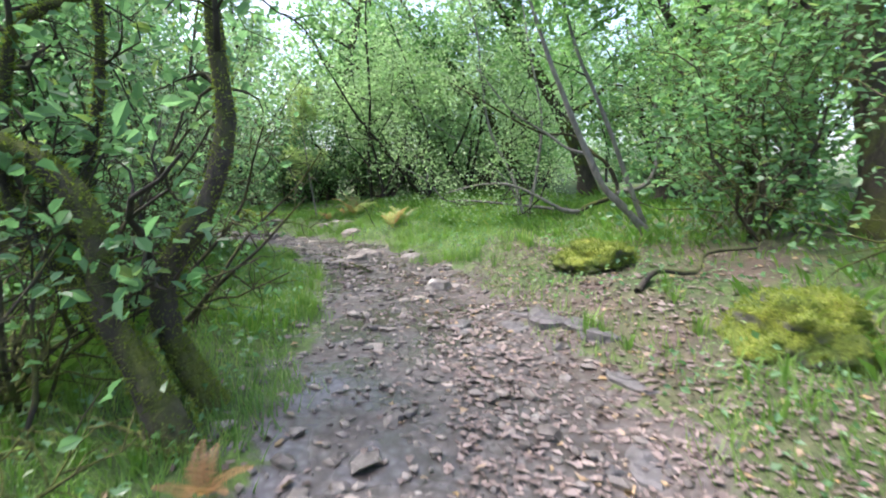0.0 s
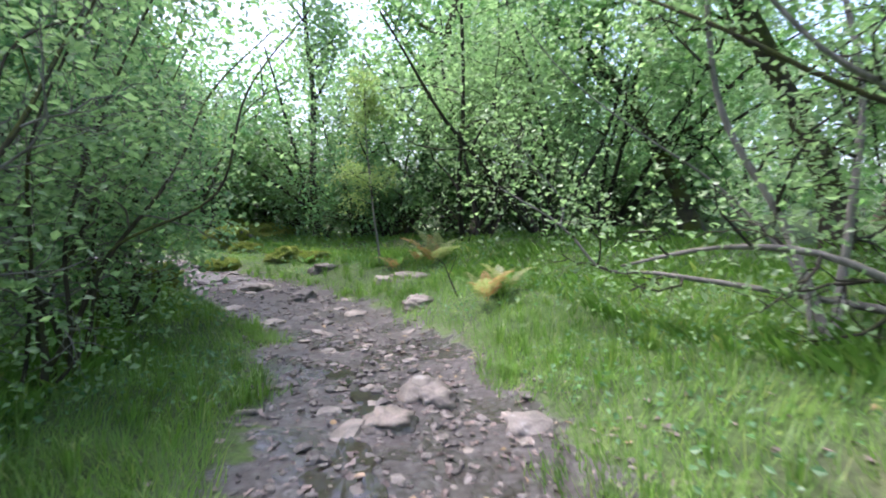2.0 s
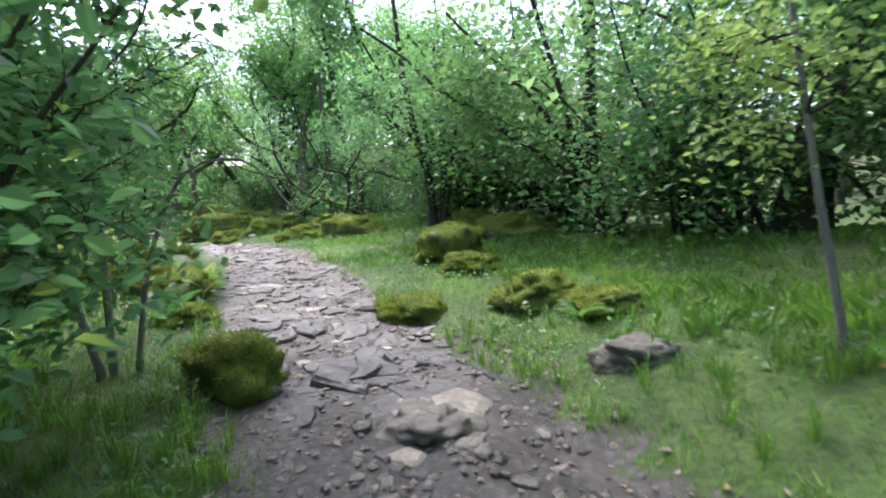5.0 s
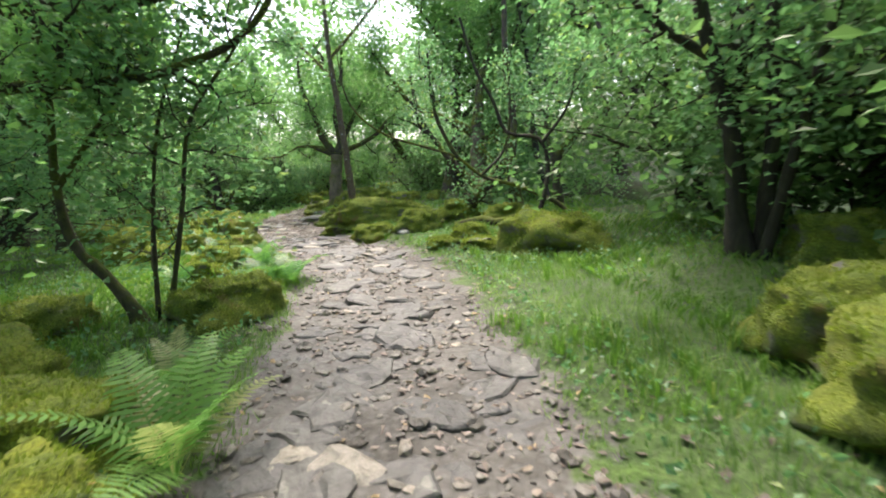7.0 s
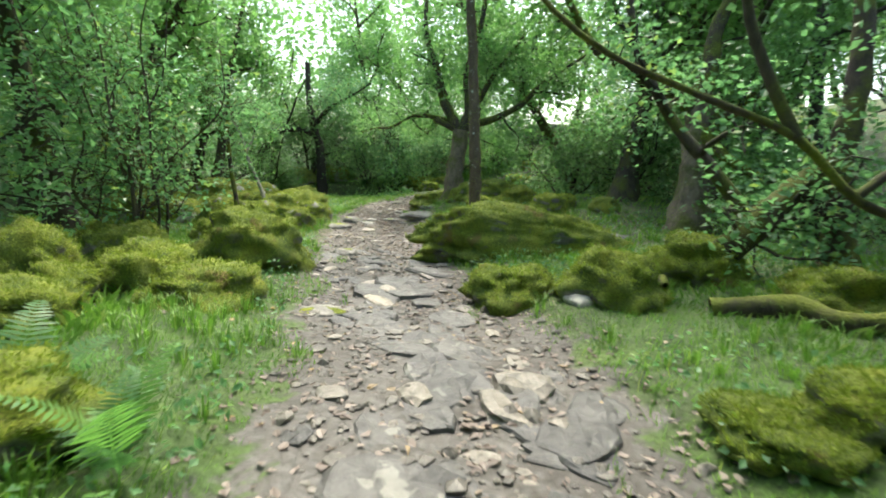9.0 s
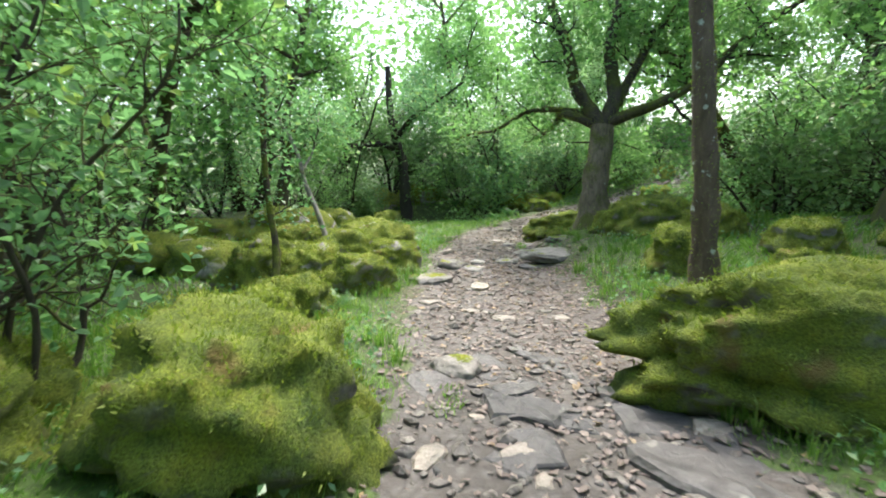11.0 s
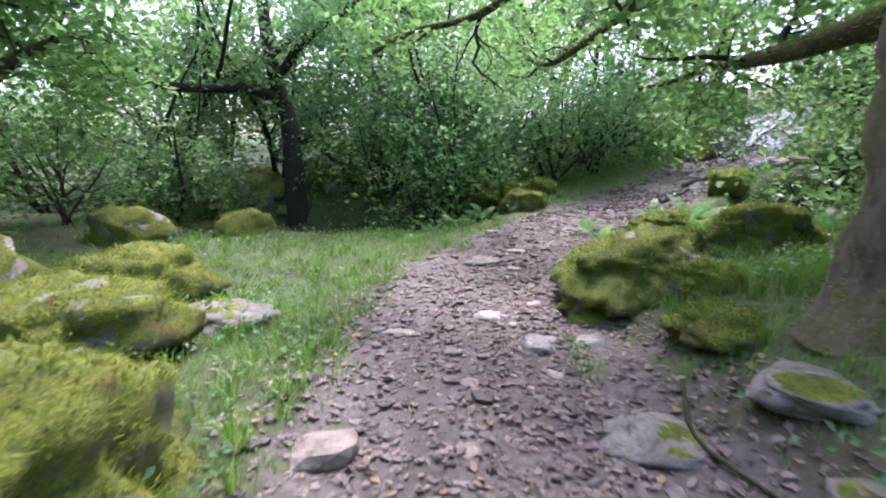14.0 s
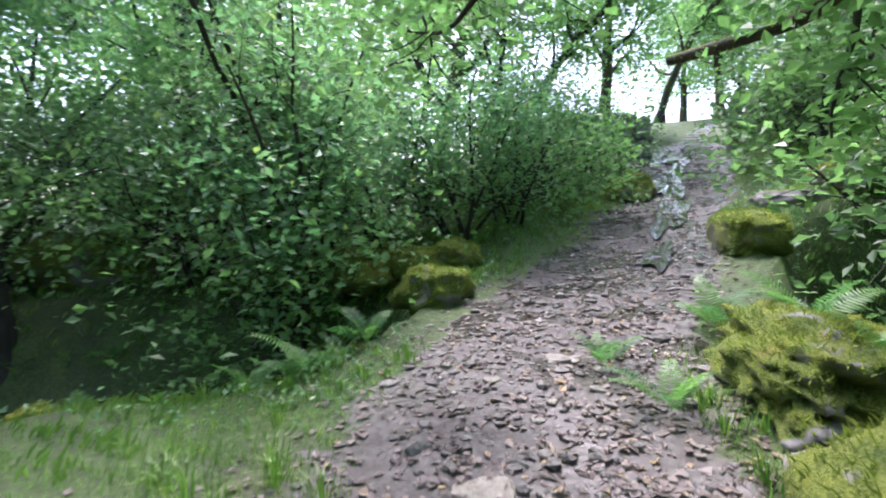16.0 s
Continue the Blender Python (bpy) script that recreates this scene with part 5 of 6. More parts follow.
# ---- woodland round about ----
MID = [(5, 1.3, 0.3, 0.03, 0.25), (4, 0.7, 0.35, 0.0, 0.25)]
kinds = [
    woodland_tree("oak_tree", "woodland oak with a mossy trunk and a broad leafy crown", "tree", 8.5, 0.2, 3.3, MID, (6200, 0.17, OAKLEAF, 0.36, 0.6, False), 21, BARK, 0.12, 9, 0.25),
    woodland_tree("oak_tree", "crooked woodland oak with dense foliage", "tree", 9.5, 0.24, 3.7, MID, (6400, 0.18, OAKLEAF, 0.38, 0.6, False), 22, BARK, 0.16, 10, 0.22),
    woodland_tree("birch_tree", "tall thin birch with light foliage", "tree", 9.0, 0.11, 2.0, MID, (4200, 0.15, WILLOW, 0.32, 0.6, False), 23, DARKBARK, 0.07, 11, 0.3, 0.9),
    woodland_tree("willow_tree", "many-stemmed sallow with leaning dark stems", "tree", 5.0, 0.05, 2.2, MID, (9000, 0.085, WILLOW, 0.28, 0.55, False), 24, DARKBARK, 0.25, 4, 0.3, 0.7, 6),
    woodland_tree("hazel_tree", "many-stemmed shady hazel with a dense crown", "tree", 4.2, 0.05, 1.9, MID, (7000, 0.11, HAZEL, 0.28, 0.6, False), 25, DARKBARK, 0.22, 4, 0.25, 0.6, 7),
    woodland_tree("holly_bush", "low leafy bush of the understorey, shade put into its leaf colour", "shrub", 2.2, 0.04, 1.3, MID, (2800, 0.12, SHADELEAF, 0.2, 0.55, False), 26, DARKBARK, 0.2, 4, 0.1, 0.4, 5),
    woodland_tree("hazel_bush", "low light-leaved bush of the understorey", "shrub", 2.0, 0.03, 1.2, MID, (2200, 0.11, OAKLEAF, 0.2, 0.6, False), 27, DARKBARK, 0.2, 4, 0.1, 0.4, 5),
    woodland_tree("alder_tree", "several-stemmed alder, shade put into its leaf colour", "tree", 6.5, 0.09, 2.6, MID, (5200, 0.14, SHADELEAF, 0.32, 0.6, False), 28, DARKBARK, 0.18, 5, 0.2, 0.5, 4),
]


def plant(kind, x, y, size=1.0, turn=0.0):
    return copy_thing(kinds[kind], Matrix.LocRotScale((x, y, at(x, y) - 0.05), Euler((0, 0, turn)), Vector((size, size, size))))


PLACED = [(0, 4.06, 7.48, 1.0), (1, 1.15, 2.0, 0.8), (0, 3.8, 9.8, 1.0), (1, 5.0, 5.4, 0.9), (0, 3.4, 12.6, 0.9), (7, 4.6, 8.0, 0.8),
          (4, -28.5, 15.5, 0.9), (7, -27.0, 14.0, 0.9), (4, -31.0, 17.6, 0.9), (4, -25.6, 13.2, 0.9), (3, -33.0, 15.5, 1.0), (0, 7.83, 9.94, 1.1), (3, -0.69, 14.32, 1.35), (3, 0.75, 13.58, 1.25), (3, 2.52, 14.64, 1.35), (1, -1.93, 17.33, 1.05),
          (4, -2.30, 16.9, 0.9), (2, -4.3, 17.6, 1.1), (0, 0.5, 19.0, 1.2), (0, -9.6, 11.0, 0.95), (1, -7.99, 8.89, 0.95), (0, -7.81, 4.99, 0.9), (7, -8.6, 21.6, 0.9), (7, -9.8, 24.0, 1.0), (7, -5.6, 20.8, 1.0), (7, -4.2, 18.9, 0.9), (7, -6.9, 23.4, 1.0), (0, -20.8, 15.9, 0.95),
          (1, -23.5, 15.2, 0.9), (0, -25.5, 16.6, 0.9), (1, -27.5, 19.0, 0.8), (4, -29.6, 26.9, 0.8), (4, -29.0, 28.9, 0.75), (3, -30.6, 28.4, 0.8), (2, -29.9, 30.6, 0.7),
          (4, -30.6, 33.2, 0.8), (0, -18.5, 31.8, 1.2), (1, -20.8, 34.2, 1.2), (0, -14.2, 31.4, 1.2), (1, -24.0, 35.6, 1.0), (0, -31.2, 30.4, 1.1), (4, -20.0, 28.8, 0.9), (4, -22.0, 31.4, 0.9), (7, -34.5, 21.5, 1.0), (1, -33.0, 18.3, 1.0), (7, -37.0, 23.0, 1.0), (1, -36.0, 27.5, 1.0), (0, -29.3, 16.8, 0.9), (7, -23.4, 33.4, 0.8), (1, -17.2, 29.5, 0.9), (7, -25.0, 35.4, 0.7), (7, -31.6, 27.0, 0.8), (4, -32.5, 29.5, 0.9), (7, -33.5, 25.5, 0.8),
          (1, -18.2, 26.4, 1.05), (0, -16.2, 27.0, 1.2), (2, -14.0, 25.9, 1.1), (0, -21.4, 29.2, 1.1), (1, -31.6, 38.8, 1.0), (0, -25.3, 39.8, 1.0), (0, -34.5, 52.0, 1.2), (1, -29.0, 58.0, 1.3), (0, -26.0, 53.0, 1.2), (1, -32.0, 54.5, 1.2), (0, -32.3, 34.6, 0.8), (1, -24.3, 36.2, 0.8),
          (5, -31.4, 22.4, 0.8), (4, -31.6, 26.0, 0.6), (1, -33.0, 66.0, 1.4), (0, -29.0, 68.0, 1.4), (1, -37.0, 64.0, 1.4), (0, -25.0, 64.0, 1.4), (7, -31.8, 21.4, 0.6), (7, -33.5, 24.0, 0.9), (1, -30.2, 18.6, 0.8), (7, -32.4, 20.0, 0.8)]
for kind, x, y, size in PLACED:
    plant(kind, x, y, size, (x * 7 + y * 3) % 6.28)
# Several kind 5 bushes are added to stand in for shade under the trees
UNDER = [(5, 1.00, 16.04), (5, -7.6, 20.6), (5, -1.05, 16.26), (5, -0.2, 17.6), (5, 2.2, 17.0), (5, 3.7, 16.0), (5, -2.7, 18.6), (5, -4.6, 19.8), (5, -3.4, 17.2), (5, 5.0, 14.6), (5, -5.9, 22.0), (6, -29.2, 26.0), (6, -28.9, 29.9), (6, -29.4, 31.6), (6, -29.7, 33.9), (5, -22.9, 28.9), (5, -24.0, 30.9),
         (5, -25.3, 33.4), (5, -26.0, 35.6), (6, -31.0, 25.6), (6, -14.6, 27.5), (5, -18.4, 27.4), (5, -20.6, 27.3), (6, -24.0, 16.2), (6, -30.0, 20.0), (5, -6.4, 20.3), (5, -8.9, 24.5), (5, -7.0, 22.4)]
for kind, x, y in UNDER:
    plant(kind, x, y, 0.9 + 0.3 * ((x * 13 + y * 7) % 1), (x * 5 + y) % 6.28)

rng = np.random.default_rng(77)
taken = [(p[1], p[2]) for p in PLACED]
wood = 0
for _ in range(4000):
    x, y = rng.uniform(-46, 16), rng.uniform(-14, 46)
    i = lie(x, y)[0]
    d, s, ds = i[1], i[2], i[4]
    clear = 4.6 if s > 30 else 5.5
    if s < 30 and d > 0:
        clear = 7.5
    if abs(d) < clear or abs(d) > 24 or ds < 2.2 or (s > 60 and abs(d) < 9 and y > 36.5) or y > 37.5 - 0.3 * (x + 28):
        continue
    if any((x - a) ** 2 + (y - b) ** 2 < 2.5 ** 2 for a, b in taken):
        continue
    taken.append((x, y))
    kind = rng.choice(8, p=[0.2, 0.16, 0.12, 0.13, 0.15, 0.1, 0.06, 0.08])
    plant(int(kind), x, y, rng.uniform(0.8, 1.15), rng.uniform(0, 6.28))
    wood += 1
    if wood >= 72:
        break
for ob in kinds:
    ob.location = (9 + 3 * kinds.index(ob), 30, at(9 + 3 * kinds.index(ob), 30) - 0.05)


def far_woods():
    """The closed wall of leaves farther off."""
    rng = np.random.default_rng(5)
    n = 60000
    a = rng.uniform(0, 2 * math.pi, n)
    r = rng.uniform(0, 1, n) ** 0.6
    x = -12 + np.cos(a) * (33 + 14 * r)
    y = 13 + np.sin(a) * (33 + 14 * r)
    i = lie(x, y)
    keep = ~((i[:, 2] > 60) & (np.abs(i[:, 1]) < 10)) & ~((y > 34) & (x > -42) & (x < -22))
    x, y, g = x[keep], y[keep], i[keep, 0]
    top = 11 + 3 * waves(x, y, 3.0, 2)
    z = g + rng.uniform(0, 1, len(x)) ** 0.8 * top
    ob = new("far_woods", leaf_mesh("far_woods", rng, np.stack([x, y, z], 1), 0.55, OAKLEAF, (0, 0, 0), 0.45, False, 0.5))
    tagged(ob, "closed wall of distant green woodland", "woodland", kind="stuff")


far_woods()


# ---- ferns ----
def frond_mesh(rng, length, mat, pairs=20, droop=0.9):
    """One fern frond: an arching stalk with rows of narrow leaflets."""
    n = pairs + 5
    t = np.linspace(0, 1, n)
    tilt = 0.3 + droop * t ** 1.3
    x = np.concatenate([[0], np.cumsum(np.sin(tilt[1:]))]) * length / n
    z = np.concatenate([[0], np.cumsum(np.cos(tilt[1:]))]) * length / n
    v, f = [], []
    for k in range(n - 1):
        w = 0.006 * (1 - t[k])
        b = len(v)
        v += [(x[k], -w, z[k]), (x[k], w, z[k]), (x[k + 1], w, z[k + 1]), (x[k + 1], -w, z[k + 1])]
        f += [(b, b + 1, b + 2), (b, b + 2, b + 3)]
    for k in range(5, n - 1):
        g = (k - 5) / pairs
        span = length * 0.26 * (1 - g) ** 0.8 * min(1, 0.55 + g * 3) * rng.uniform(0.85, 1.1) + 0.01
        tx, tz = math.sin(tilt[k]), math.cos(tilt[k])
        for side in (-1, 1):
            wd = length / n * 0.36
            dip = rng.uniform(-0.05, 0.2)
            mids = []
            for q in (0.0, 0.3, 0.6, 1.0):
                fw = span * 0.3 * q
                mids.append((x[k] + tx * fw - tz * dip * span * q * q * -0.4, side * span * q, z[k] + tz * fw - dip * span * q * q))
            b = len(v)
            for (px, py, pz), ww in zip(mids, (0.4, 1.0, 0.75, 0.0)):
                v += [(px - tx * wd * ww, py, pz - tz * wd * ww), (px + tx * wd * ww, py, pz + tz * wd * ww)]
            for q in range(3):
                f += [(b + 2 * q, b + 2 * q + 1, b + 2 * q + 3), (b + 2 * q, b + 2 * q + 3, b + 2 * q + 2)]
    return mesh_of("frond", v, f, mat, False)


rng = np.random.default_rng(91)
FRONDS = {m.name: [frond_mesh(rng, 1.0, m, 19 + k, rng.uniform(0.9, 1.5)) for k in range(3)] for m in (FERNGREEN, FERNSHADE, FERNPALE, FERNRUST)}


def fern(x, y, size, mats, label, count=9, seed=0):
    r = np.random.default_rng(seed)
    ob = thing("fern", (x, y, at(x, y) - 0.02), label, "fern", "ferns")
    for k in range(count):
        fr = new("frond", FRONDS[mats[k % len(mats)].name][r.integers(3)])
        fr.parent = ob
        s = size * r.uniform(0.7, 1.15)
        fr.matrix_basis = Matrix.LocRotScale((0, 0, 0), Euler((r.normal(0, 0.2), r.uniform(-0.15, 0.3), k * 6.28 / count + r.normal(0, 0.3))), (s, s, s))


G, K, P, R = FERNGREEN, FERNSHADE, FERNPALE, FERNRUST
for k, (x, y, size, mats, label) in enumerate([
        (-1.54, 9.20, 0.62, (R, P, R, P, G), "tall bracken turning rusty orange in the grass"),
        (-1.27, 9.37, 0.55, (P, G, P), "pale yellowing bracken in the grass"),
        (-1.76, 12.26, 0.8, (P, P, R), "yellowing bracken with rust-coloured tips"),
        (-2.47, 12.36, 0.48, (R, G, R), "rusty bracken at the foot of the sapling"),
        (-2.03, 12.68, 0.4, (R, P), "small clump of rusty bracken"),
        (-4.30, 1.32, 0.26, (R, R), "withered brown fern at the foot of the hazel"),
        (-8.8, 14.3, 0.75, (G, G, P, G), "spreading fern turning yellow at the path's edge"),
        (-8.95, 13.5, 0.36, (R, P, R), "withered rust-brown fern in grass"),
        (-11.95, 16.35, 0.55, (K, G), "soft green fern beside the path"),
        (-13.4, 16.35, 0.62, (K, K, G), "dark green shaded fern beside the path"),
        (-12.6, 15.6, 0.5, (K, G), "green fern among the boulders"),
        (-19.3, 18.9, 0.35, (K, G), "small fern beside a mossy boulder"),
        (-25.1, 26.0, 0.42, (G, K), "fresh green fern at the bridge"),
        (-25.2, 27.2, 0.5, (G, K, G), "fresh green fern on the bridge's edge"),
        (-24.3, 26.7, 0.35, (G,), "small fern under the rock ledge"),
        (-29.5, 26.0, 0.45, (G, K), "fern on the stream bank"),
        (-4.12, 13.65, 0.4, (G,), "small upright fern in the grass"),
        (-23.0, 27.6, 0.45, (K, G), "fern in the gully"),
        (-11.85, 16.6, 0.6, (K, G, G), "arching green fern between path and boulders"),
        (-12.85, 16.75, 0.55, (K, G), "arching green fern beside the path"),
        (-8.3, 13.75, 0.5, (R, P, G), "fern with rust-brown fronds at the path's edge"),
        (-9.6, 14.6, 0.55, (G, P), "spreading green fern under the hazel"),
        (-9.1, 13.1, 0.4, (K, G), "small fern in the shade"),
        (-7.9, 13.0, 0.5, (K, G), "arching fern with shade-darkened green beside a mossy mound"),
        (-25.6, 26.3, 0.4, (G, K), "fresh green fern on the ledge"),
        (-27.3, 25.7, 0.45, (G, K), "green fern at the path's edge by the stream"),
        (-27.9, 24.9, 0.4, (K, G), "green fern on the stream bank")]):
    fern(x, y, size, mats, label, 11 if size > 0.7 else 9 if size > 0.45 else 6, 500 + k)

# ferns along the stream banks
rng = np.random.default_rng(93)
for k in range(260):
    j = rng.integers(0, len(SP))
    x, y = SP[j, 0] + rng.normal(0, 1.1), SP[j, 1] + rng.normal(0, 1.1)
    i = lie(x, y)[0]
    if 44 < i[2] < 58 and abs(i[1]) > i[3] + 0.35 and abs(i[1]) < 6 and 0.5 < i[4] < 2.4:
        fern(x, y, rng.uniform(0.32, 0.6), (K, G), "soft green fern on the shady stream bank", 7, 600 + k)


def dead_sapling():
    s = Soup()
    z = at(-1.76, 9.82)
    s.tube(curve_through([(0, 0, 0), (-0.1, 0.05, 0.22), (-0.18, 0.1, 0.42), (-0.3, 0.12, 0.5)], 0.05), np.linspace(0.012, 0.004, 11)[:len(curve_through([(0, 0, 0), (-0.1, 0.05, 0.22), (-0.18, 0.1, 0.42), (-0.3, 0.12, 0.5)], 0.05))], 6)
    s.tube(np.array([(-0.12, 0.06, 0.28), (-0.06, 0.1, 0.4), (-0.02, 0.12, 0.52)]), [0.007, 0.005, 0.003], 5)
    ob = tagged(new("dead_sapling", s.mesh("dead_sapling", DARKBARK, (0, 0, 0))), "small bent dark sapling stem in the grass", "sapling")
    ob.location = (-1.76, 9.82, z - 0.02)


def fallen_log(line, r0, r1, label, mat=MOSSBARK):
    s = Soup()
    pts = curve_through([(x, y, at(x, y) + h) for x, y, h in line], 0.1)
    s.tube(pts, np.linspace(r0, r1, len(pts)), 10, 0.1, 3)
    ob = tagged(new("fallen_log", s.mesh("fallen_log", mat, pts[0])), label, "log")
    ob.location = pts[0]


fallen_log([(-12.85, 20.68, 0.02), (-12.4, 21.0, 0.09), (-12.1, 21.03, 0.05), (-11.7, 21.38, 0.08), (-11.3, 21.48, 0.0), (-10.9, 21.9, 0.03)], 0.1, 0.05, "rotten mossy log lying on the bank")
fallen_log([(-14.3, 21.9, 0.05), (-13.9, 21.5, 0.12), (-13.4, 20.9, 0.06)], 0.06, 0.04, "mossy fallen branch between boulders")
fallen_log([(-22.2, 23.3, 0.02), (-21.9, 22.95, 0.03), (-21.5, 22.8, 0.02)], 0.012, 0.007, "small dead branch on the leaf mould", DARKBARK)
fallen_log([(-1.33, 2.31, 0.02), (-1.01, 2.46, 0.07), (-0.75, 2.31, 0.05), (-0.41, 2.51, 0.12), (-0.05, 2.33, 0.1)], 0.028, 0.01, "dead branch lying on the leaf mould", DARKBARK)


# ---- grass ----
def clumps(rng, n, lo, hi):
    """Points beside the path, thick near it."""
    i = rng.integers(int(8 / 0.2), int(64 / 0.2), n)
    side = rng.choice((-1, 1), n)
    d = side * (0.6 + lo + (hi - lo) * rng.random(n) ** 1.3)
    j = rng.uniform(-0.1, 0.1, n)
    x = TP[i, 0] + TDIR[i, 1] * d + TDIR[i, 0] * j
    y = TP[i, 1] - TDIR[i, 0] * d + TDIR[i, 1] * j
    return x, y


def grass(name, n, lo, hi, size, width, label, seed):
    rng = np.random.default_rng(seed)
    x, y = clumps(rng, n, lo, hi)
    i = lie(x, y)
    edge = np.abs(i[:, 1]) / i[:, 3] + 0.3 * waves(x, y, 0.5, 11) + rng.normal(0, 0.06, n)
    lit = litter_at(i[:, 2], i[:, 1]) * (0.7 + 0.45 * waves(x, y, 1.1, 4))
    ok = (edge > 0.93) & (i[:, 4] > 0.8) & (rng.random(n) > lit * 0.9)
    ok |= (edge > 0.25) & (edge < 0.6) & (waves(x, y, 0.6, 15) > 0.72) & (i[:, 2] > 33) & (i[:, 2] < 50)
    x, y, i = x[ok], y[ok], i[ok]
    n = len(x)
    lush = np.interp(i[:, 2], (10, 24, 29, 34, 44, 60), (1.25, 1.2, 0.8, 0.75, 0.75, 0.8)) * (0.8 + 0.45 * waves(x, y, 0.7, 8))
    h = size * np.clip(lush, 0.35, 2) * rng.uniform(0.5, 1.25, n)
    a = rng.uniform(0, 6.28, n) * 0.5 + 3 * waves(x, y, 0.4, 13)
    bend = rng.uniform(0.25, 1.0, n) * h
    dx, dy = np.cos(a), np.sin(a)
    z = i[:, 0] - 0.01
    w = width * rng.uniform(0.7, 1.3, n)
    p = np.stack([x, y, z], 1)
    s = np.stack([-dy * w, dx * w, 0 * w], 1)
    tip = p + np.stack([dx * bend, dy * bend, h * 0.95], 1)
    if size < 0.15:
        v = np.stack([p - s, p + s, tip], 1).reshape(-1, 3)
        f = np.arange(n * 3).reshape(-1, 3)
    else:
        mid = p + np.stack([dx * bend * 0.3, dy * bend * 0.3, h * 0.62], 1)
        v = np.stack([p - s, p + s, mid + s, tip], 1).reshape(-1, 3)
        b = np.arange(n)[:, None] * 4
        f = np.concatenate([b + np.array([0, 1, 2]), b + np.array([0, 2, 3])])
    tagged(new(name, mesh_of(name, v, f, GRASS, False)), label, "grass", kind="stuff")


grass("grass", 340000, -0.1, 2.8, 0.12, 0.0045, "fine green woodland grass along the path", 31)
grass("rough_grass", 130000, 1.5, 6.5, 0.16, 0.005, "longer rough grass on the banks", 32)


def tufts(n, blades, seed):
    """Tussocks of long arching blades, thickest at the path's edges."""
    rng = np.random.default_rng(seed)
    x, y = clumps(rng, n, 0.1, 4.2)
    i = lie(x, y)
    edge = np.abs(i[:, 1]) / i[:, 3] + 0.3 * waves(x, y, 0.5, 11)
    lit = litter_at(i[:, 2], i[:, 1]) * (0.5 + 0.5 * waves(x, y, 1.1, 4))
    ok = (edge > 1.0) & (i[:, 4] > 0.9) & (waves(x, y, 0.8, 23) + rng.normal(0, 0.3, n) > -0.1) & (rng.random(n) > lit)
    x, y, i = x[ok], y[ok], i[ok]
    n = len(x)
    tall = np.interp(i[:, 2], (10, 20, 27, 31, 44, 60), (0.16, 0.2, 0.2, 0.16, 0.17, 0.15)) * rng.uniform(0.6, 1.35, n)
    a = rng.uniform(0, 2 * math.pi, (n, blades))
    r = np.abs(rng.normal(0, 0.035, (n, blades)))
    h = tall[:, None] * rng.uniform(0.45, 1.1, (n, blades))
    out = h * rng.uniform(0.15, 1.0, (n, blades))
    dx, dy = np.cos(a), np.sin(a)
    p = np.stack([x[:, None] + dx * r, y[:, None] + dy * r, np.repeat(i[:, :1] - 0.01, blades, 1)], -1).reshape(-1, 3)
    w = rng.uniform(0.0028, 0.0055, (n, blades))
    side = np.stack([-dy * w, dx * w, 0 * w], -1).reshape(-1, 3)
    up = lambda f, g: np.stack([dx * out * f, dy * out * f, h * g], -1).reshape(-1, 3)
    v = np.stack([p - side, p + side, p + up(0.3, 0.7) - side * 0.8, p + up(0.3, 0.7) + side * 0.8, p + up(1.0, 0.85)], 1).reshape(-1, 3)
    b = np.arange(n * blades)[:, None] * 5
    f = np.concatenate([b + np.array([0, 1, 3]), b + np.array([0, 3, 2]), b + np.array([2, 3, 4])])
    tagged(new("tussock_grass", mesh_of("tussock_grass", v, f, GRASS, False)), "tussocks of long arching green grass", "grass", kind="stuff")


tufts(13000, 18, 33)


def litter(n, seed):
    rng = np.random.default_rng(seed)
    i = rng.integers(int(10 / 0.2), int(62 / 0.2), n)
    d = rng.normal(0.2, 1.4, n)
    j = rng.uniform(-0.1, 0.1, n)
    x = TP[i, 0] + TDIR[i, 1] * d + TDIR[i, 0] * j
    y = TP[i, 1] - TDIR[i, 0] * d + TDIR[i, 1] * j
    k = lie(x, y)
    early = np.interp(k[:, 2], (12, 17, 19, 26), (0.8, 0.7, 0.25, 0.0)) * (d > 0)
    ok = rng.random(n) < np.maximum(litter_at(k[:, 2], k[:, 1]), early) * np.where(k[:, 2] < 20, 1.0, np.interp(np.abs(d), (0.9, 1.4), (1.0, 0.25)))
    spots = np.stack([x, y, k[:, 0] + 0.008], 1)[ok]
    ob = new("fallen_leaves", leaf_mesh("fallen_leaves", rng, spots, 0.05, LITTER, (0, 0, 0), 0.85, True, 0.005, curl=0.1, ragged=0.14))
    tagged(ob, "scattered brown and yellow fallen leaves", "leaf litter", kind="stuff")


litter(150000, 41)


def weeds(n, seed):
    """Small broad-leaved plants in the turf."""
    rng = np.random.default_rng(seed)
    x, y = clumps(rng, n, 0.4, 4.5)
    k = lie(x, y)
    ok = (np.abs(k[:, 1]) > k[:, 3] * 1.05) & (k[:, 4] > 0.6) & (waves(x, y, 0.8, 21) > -0.05)
    spots = np.stack([x, y, k[:, 0] + 0.03 + rng.uniform(0, 0.1, n)], 1)[ok]
    ob = new("low_herbs", leaf_mesh("low_herbs", rng, spots, 0.05, HAZEL, (0, 0, 0), 0.6, False, 0.03))
    tagged(ob, "low broad-leaved herbs in the turf", "undergrowth", kind="stuff")


weeds(52000, 43)


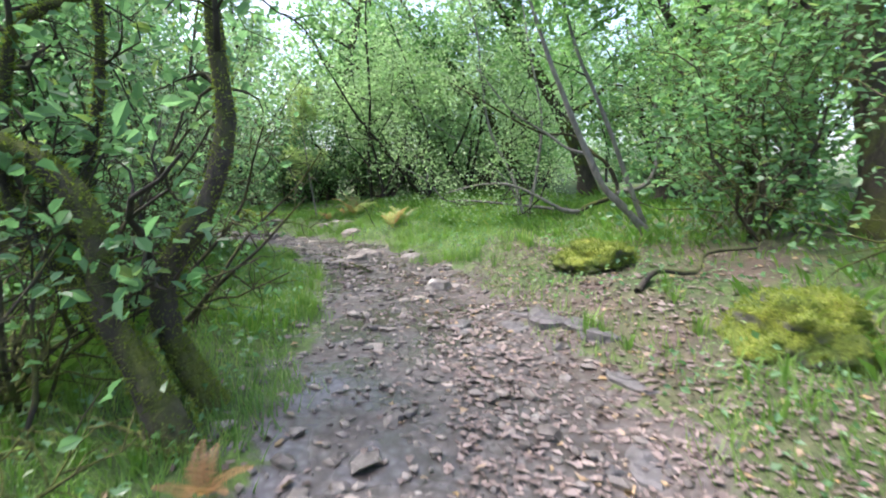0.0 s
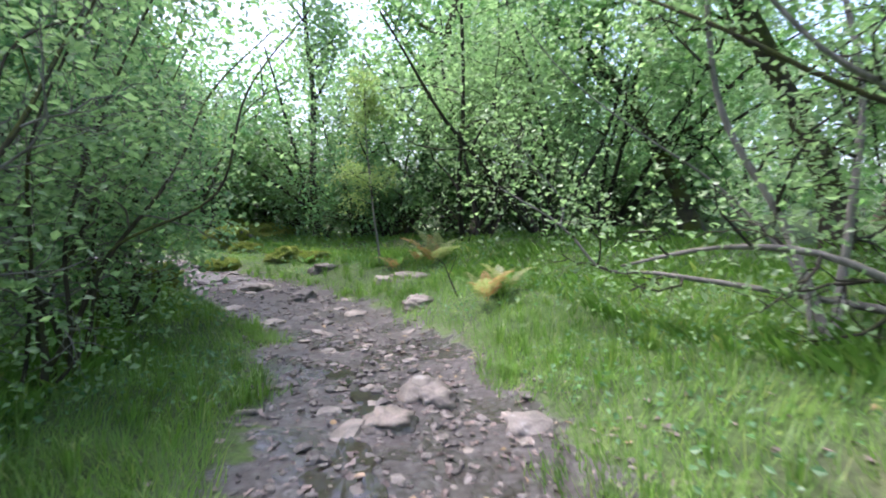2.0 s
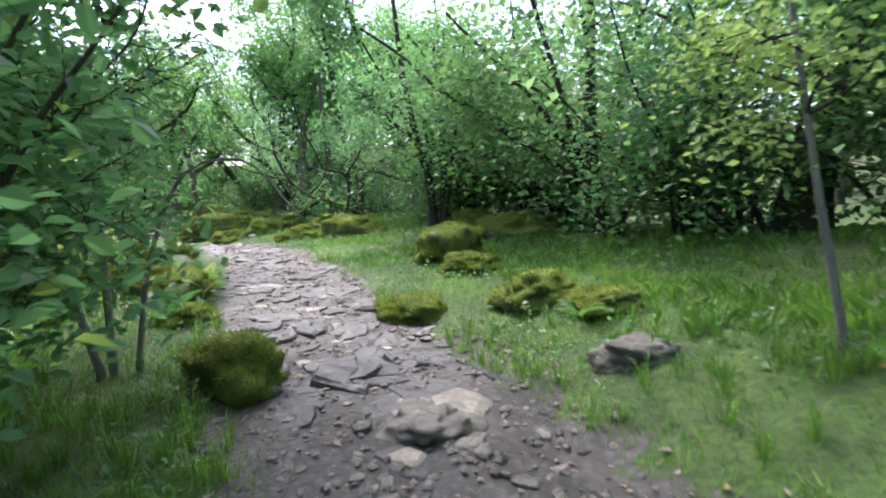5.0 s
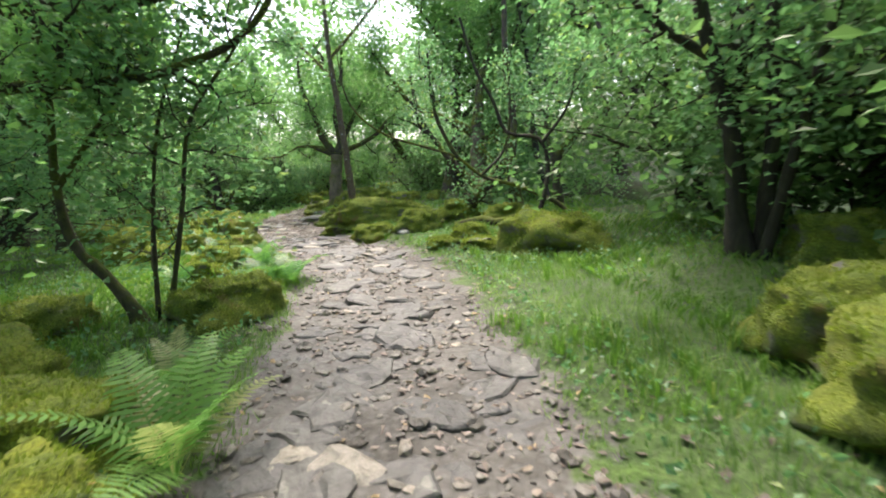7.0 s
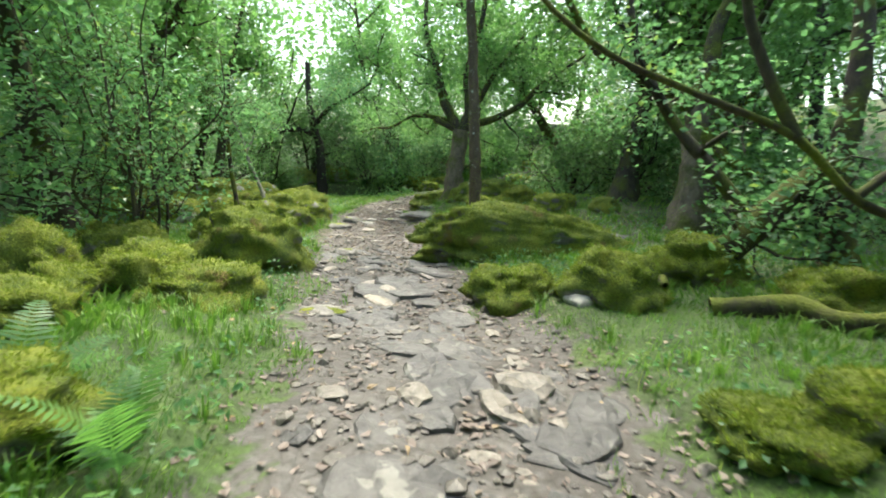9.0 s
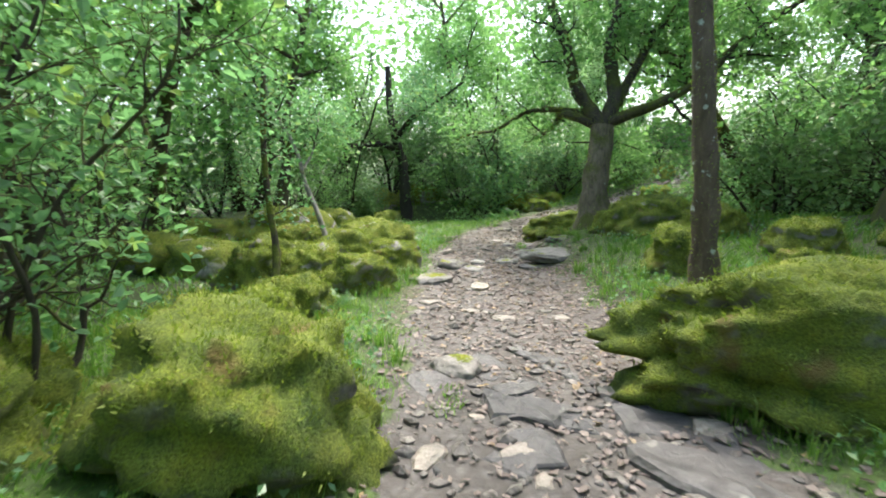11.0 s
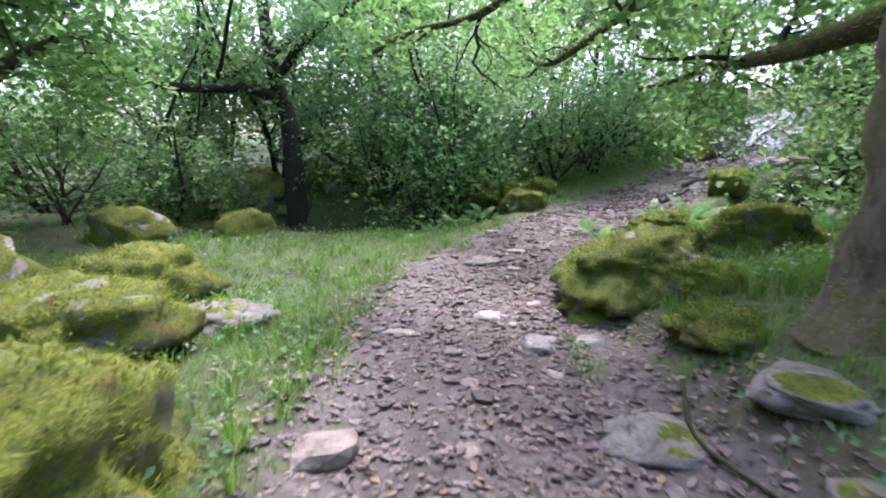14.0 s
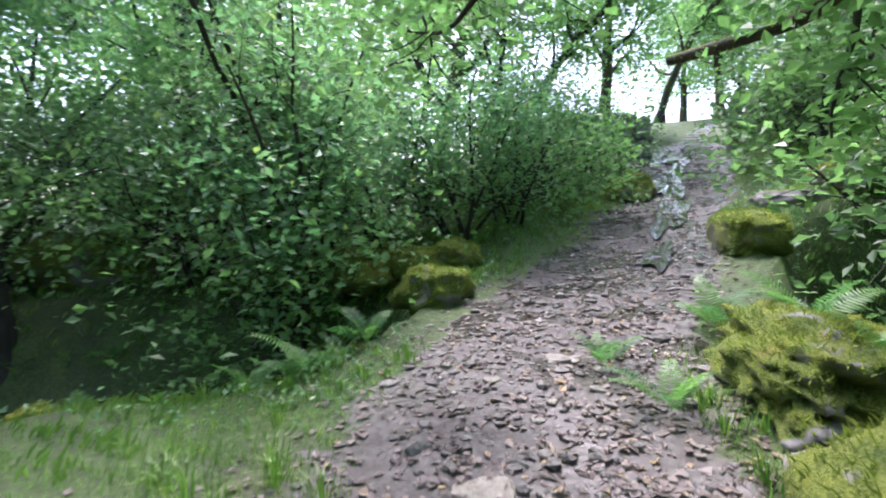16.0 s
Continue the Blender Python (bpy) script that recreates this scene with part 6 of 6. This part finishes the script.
# ---- stones of the path ----
def path_stones():
    rng = np.random.default_rng(51)
    protos = [boulder_mesh("stone", 700 + k, (1.0, rng.uniform(0.6, 0.95), rng.uniform(0.28, 0.5)), PEBBLE, 2, 0.22, True) for k in range(10)]
    made = 0
    for _ in range(5000):
        j = rng.integers(int(14 / 0.2), int(56 / 0.2))
        d = rng.normal(0, 0.55)
        x, y = TP[j, 0] + TDIR[j, 1] * d, TP[j, 1] - TDIR[j, 0] * d
        k = lie(x, y)[0]
        if abs(d) > k[3] * 0.95:
            continue
        size = min(0.06 + rng.gamma(1.6, 0.045), 0.34) * np.interp(k[2], (20, 27, 39, 44, 50), (0.8, 1.5, 1.5, 1.0, 1.1))
        st = new("stone", protos[rng.integers(10)])
        st.parent = ground
        st.matrix_basis = Matrix.LocRotScale((x, y, k[0] - size * 0.12), Euler((rng.normal(0, 0.1), rng.normal(0, 0.1), rng.uniform(0, 6.28))), (size, size, size * rng.uniform(0.3, 0.7)))
        made += 1
        if made >= 220:
            break
    # the smaller ones, joined
    ico = bmesh.new()
    bmesh.ops.create_icosphere(ico, subdivisions=1, radius=0.5)
    iv = np.array([v.co[:] for v in ico.verts])
    jf = np.array([[v.index for v in f.verts] for f in ico.faces])
    ico.free()
    n = 13000
    j = rng.integers(int(11 / 0.2), int(66 / 0.2), n)
    d = rng.normal(0, 0.75, n)
    e = rng.uniform(-0.1, 0.1, n)
    x, y = TP[j, 0] + TDIR[j, 1] * d + TDIR[j, 0] * e, TP[j, 1] - TDIR[j, 0] * d + TDIR[j, 1] * e
    k = lie(x, y)
    ok = (np.abs(k[:, 1]) < k[:, 3] * (1.02 + 0.25 * waves(x, y, 0.5, 11)))
    x, y, k = x[ok], y[ok], k[ok]
    n = len(x)
    size = (0.025 + rng.gamma(1.5, 0.02, n)).clip(0, 0.16)
    a = rng.uniform(0, 6.28, n)
    v = iv[None] * (1 + rng.normal(0, 0.2, (n, 12, 1))) * np.stack([size, size * rng.uniform(0.5, 0.9, n), size * rng.uniform(0.25, 0.6, n)], 1)[:, None]
    vx = v[..., 0] * np.cos(a)[:, None] - v[..., 1] * np.sin(a)[:, None]
    vy = v[..., 0] * np.sin(a)[:, None] + v[..., 1] * np.cos(a)[:, None]
    v = np.stack([vx + x[:, None], vy + y[:, None], v[..., 2] + k[:, 0][:, None] + size[:, None] * 0.06], -1)
    f = jf[None] + (np.arange(n) * 12)[:, None, None]
    tagged(new("rubble", mesh_of("rubble", v.reshape(-1, 3), f.reshape(-1, 3), PEBBLE, False)), "small loose angular stones trodden into the path", "stones", kind="stuff")


def slab_mesh(seed):
    """A flat worn piece of bedrock, one metre long, with a broken outline and an uneven top."""
    r = np.random.default_rng(seed)
    n = 11
    a = np.linspace(0, 2 * math.pi, n, endpoint=False) + r.normal(0, 0.12, n)
    rad = 0.5 * (1 + r.normal(0, 0.13, n))
    wide = r.uniform(0.55, 0.85)
    tilt = r.normal(0, 0.05, 2)
    v = []
    for scale, z, wob in ((1.05, -0.12, 0.0), (1.0, 0.03, 0.008), (0.9, 0.06, 0.012), (0.5, 0.07, 0.02)):
        x, y = np.cos(a) * rad * scale, np.sin(a) * rad * scale * wide
        v += list(zip(x, y, z + tilt[0] * x + tilt[1] * y + r.normal(0, wob, n)))
    v.append((0, 0, 0.07))
    f = []
    for k in range(3):
        for i in range(n):
            p, q = k * n + i, k * n + (i + 1) % n
            f += [(p, q, q + n), (p, q + n, p + n)]
    f += [(3 * n + i, 3 * n + (i + 1) % n, 4 * n) for i in range(n)]
    return mesh_of("slab", v, f, BARESTONE, False)


def path_slabs():
    """Bedrock showing through the path where it climbs to the oak."""
    rng = np.random.default_rng(57)
    protos = [slab_mesh(900 + k) for k in range(14)]
    for _ in range(240):
        start = rng.random() < 0.17
        s = 15.0 + 3.6 * rng.random() if start else 27.5 + 15.5 * rng.random()
        j = int(s / 0.2)
        d = rng.uniform(0.1, 1.2) if start else rng.normal(0, 0.42)
        if abs(d) > (1.9 if start else 0.9):
            continue
        x, y = TP[j, 0] + TDIR[j, 1] * d, TP[j, 1] - TDIR[j, 0] * d
        size = rng.uniform(0.22, 0.5) * (1.5 if rng.random() < 0.22 else 1.0)
        turn = math.atan2(TDIR[j, 1], TDIR[j, 0]) + rng.normal(0.3, 0.6)
        st = new("slab", protos[rng.integers(14)])
        st.parent = ground
        st.matrix_basis = Matrix.LocRotScale((x, y, at(x, y) - (0.03 if start else 0.012)), Euler((rng.normal(0, 0.05), rng.normal(0, 0.05), turn)), (size, size, size * rng.uniform(0.6, 1.0)))


path_stones()
path_slabs()
dead_sapling()
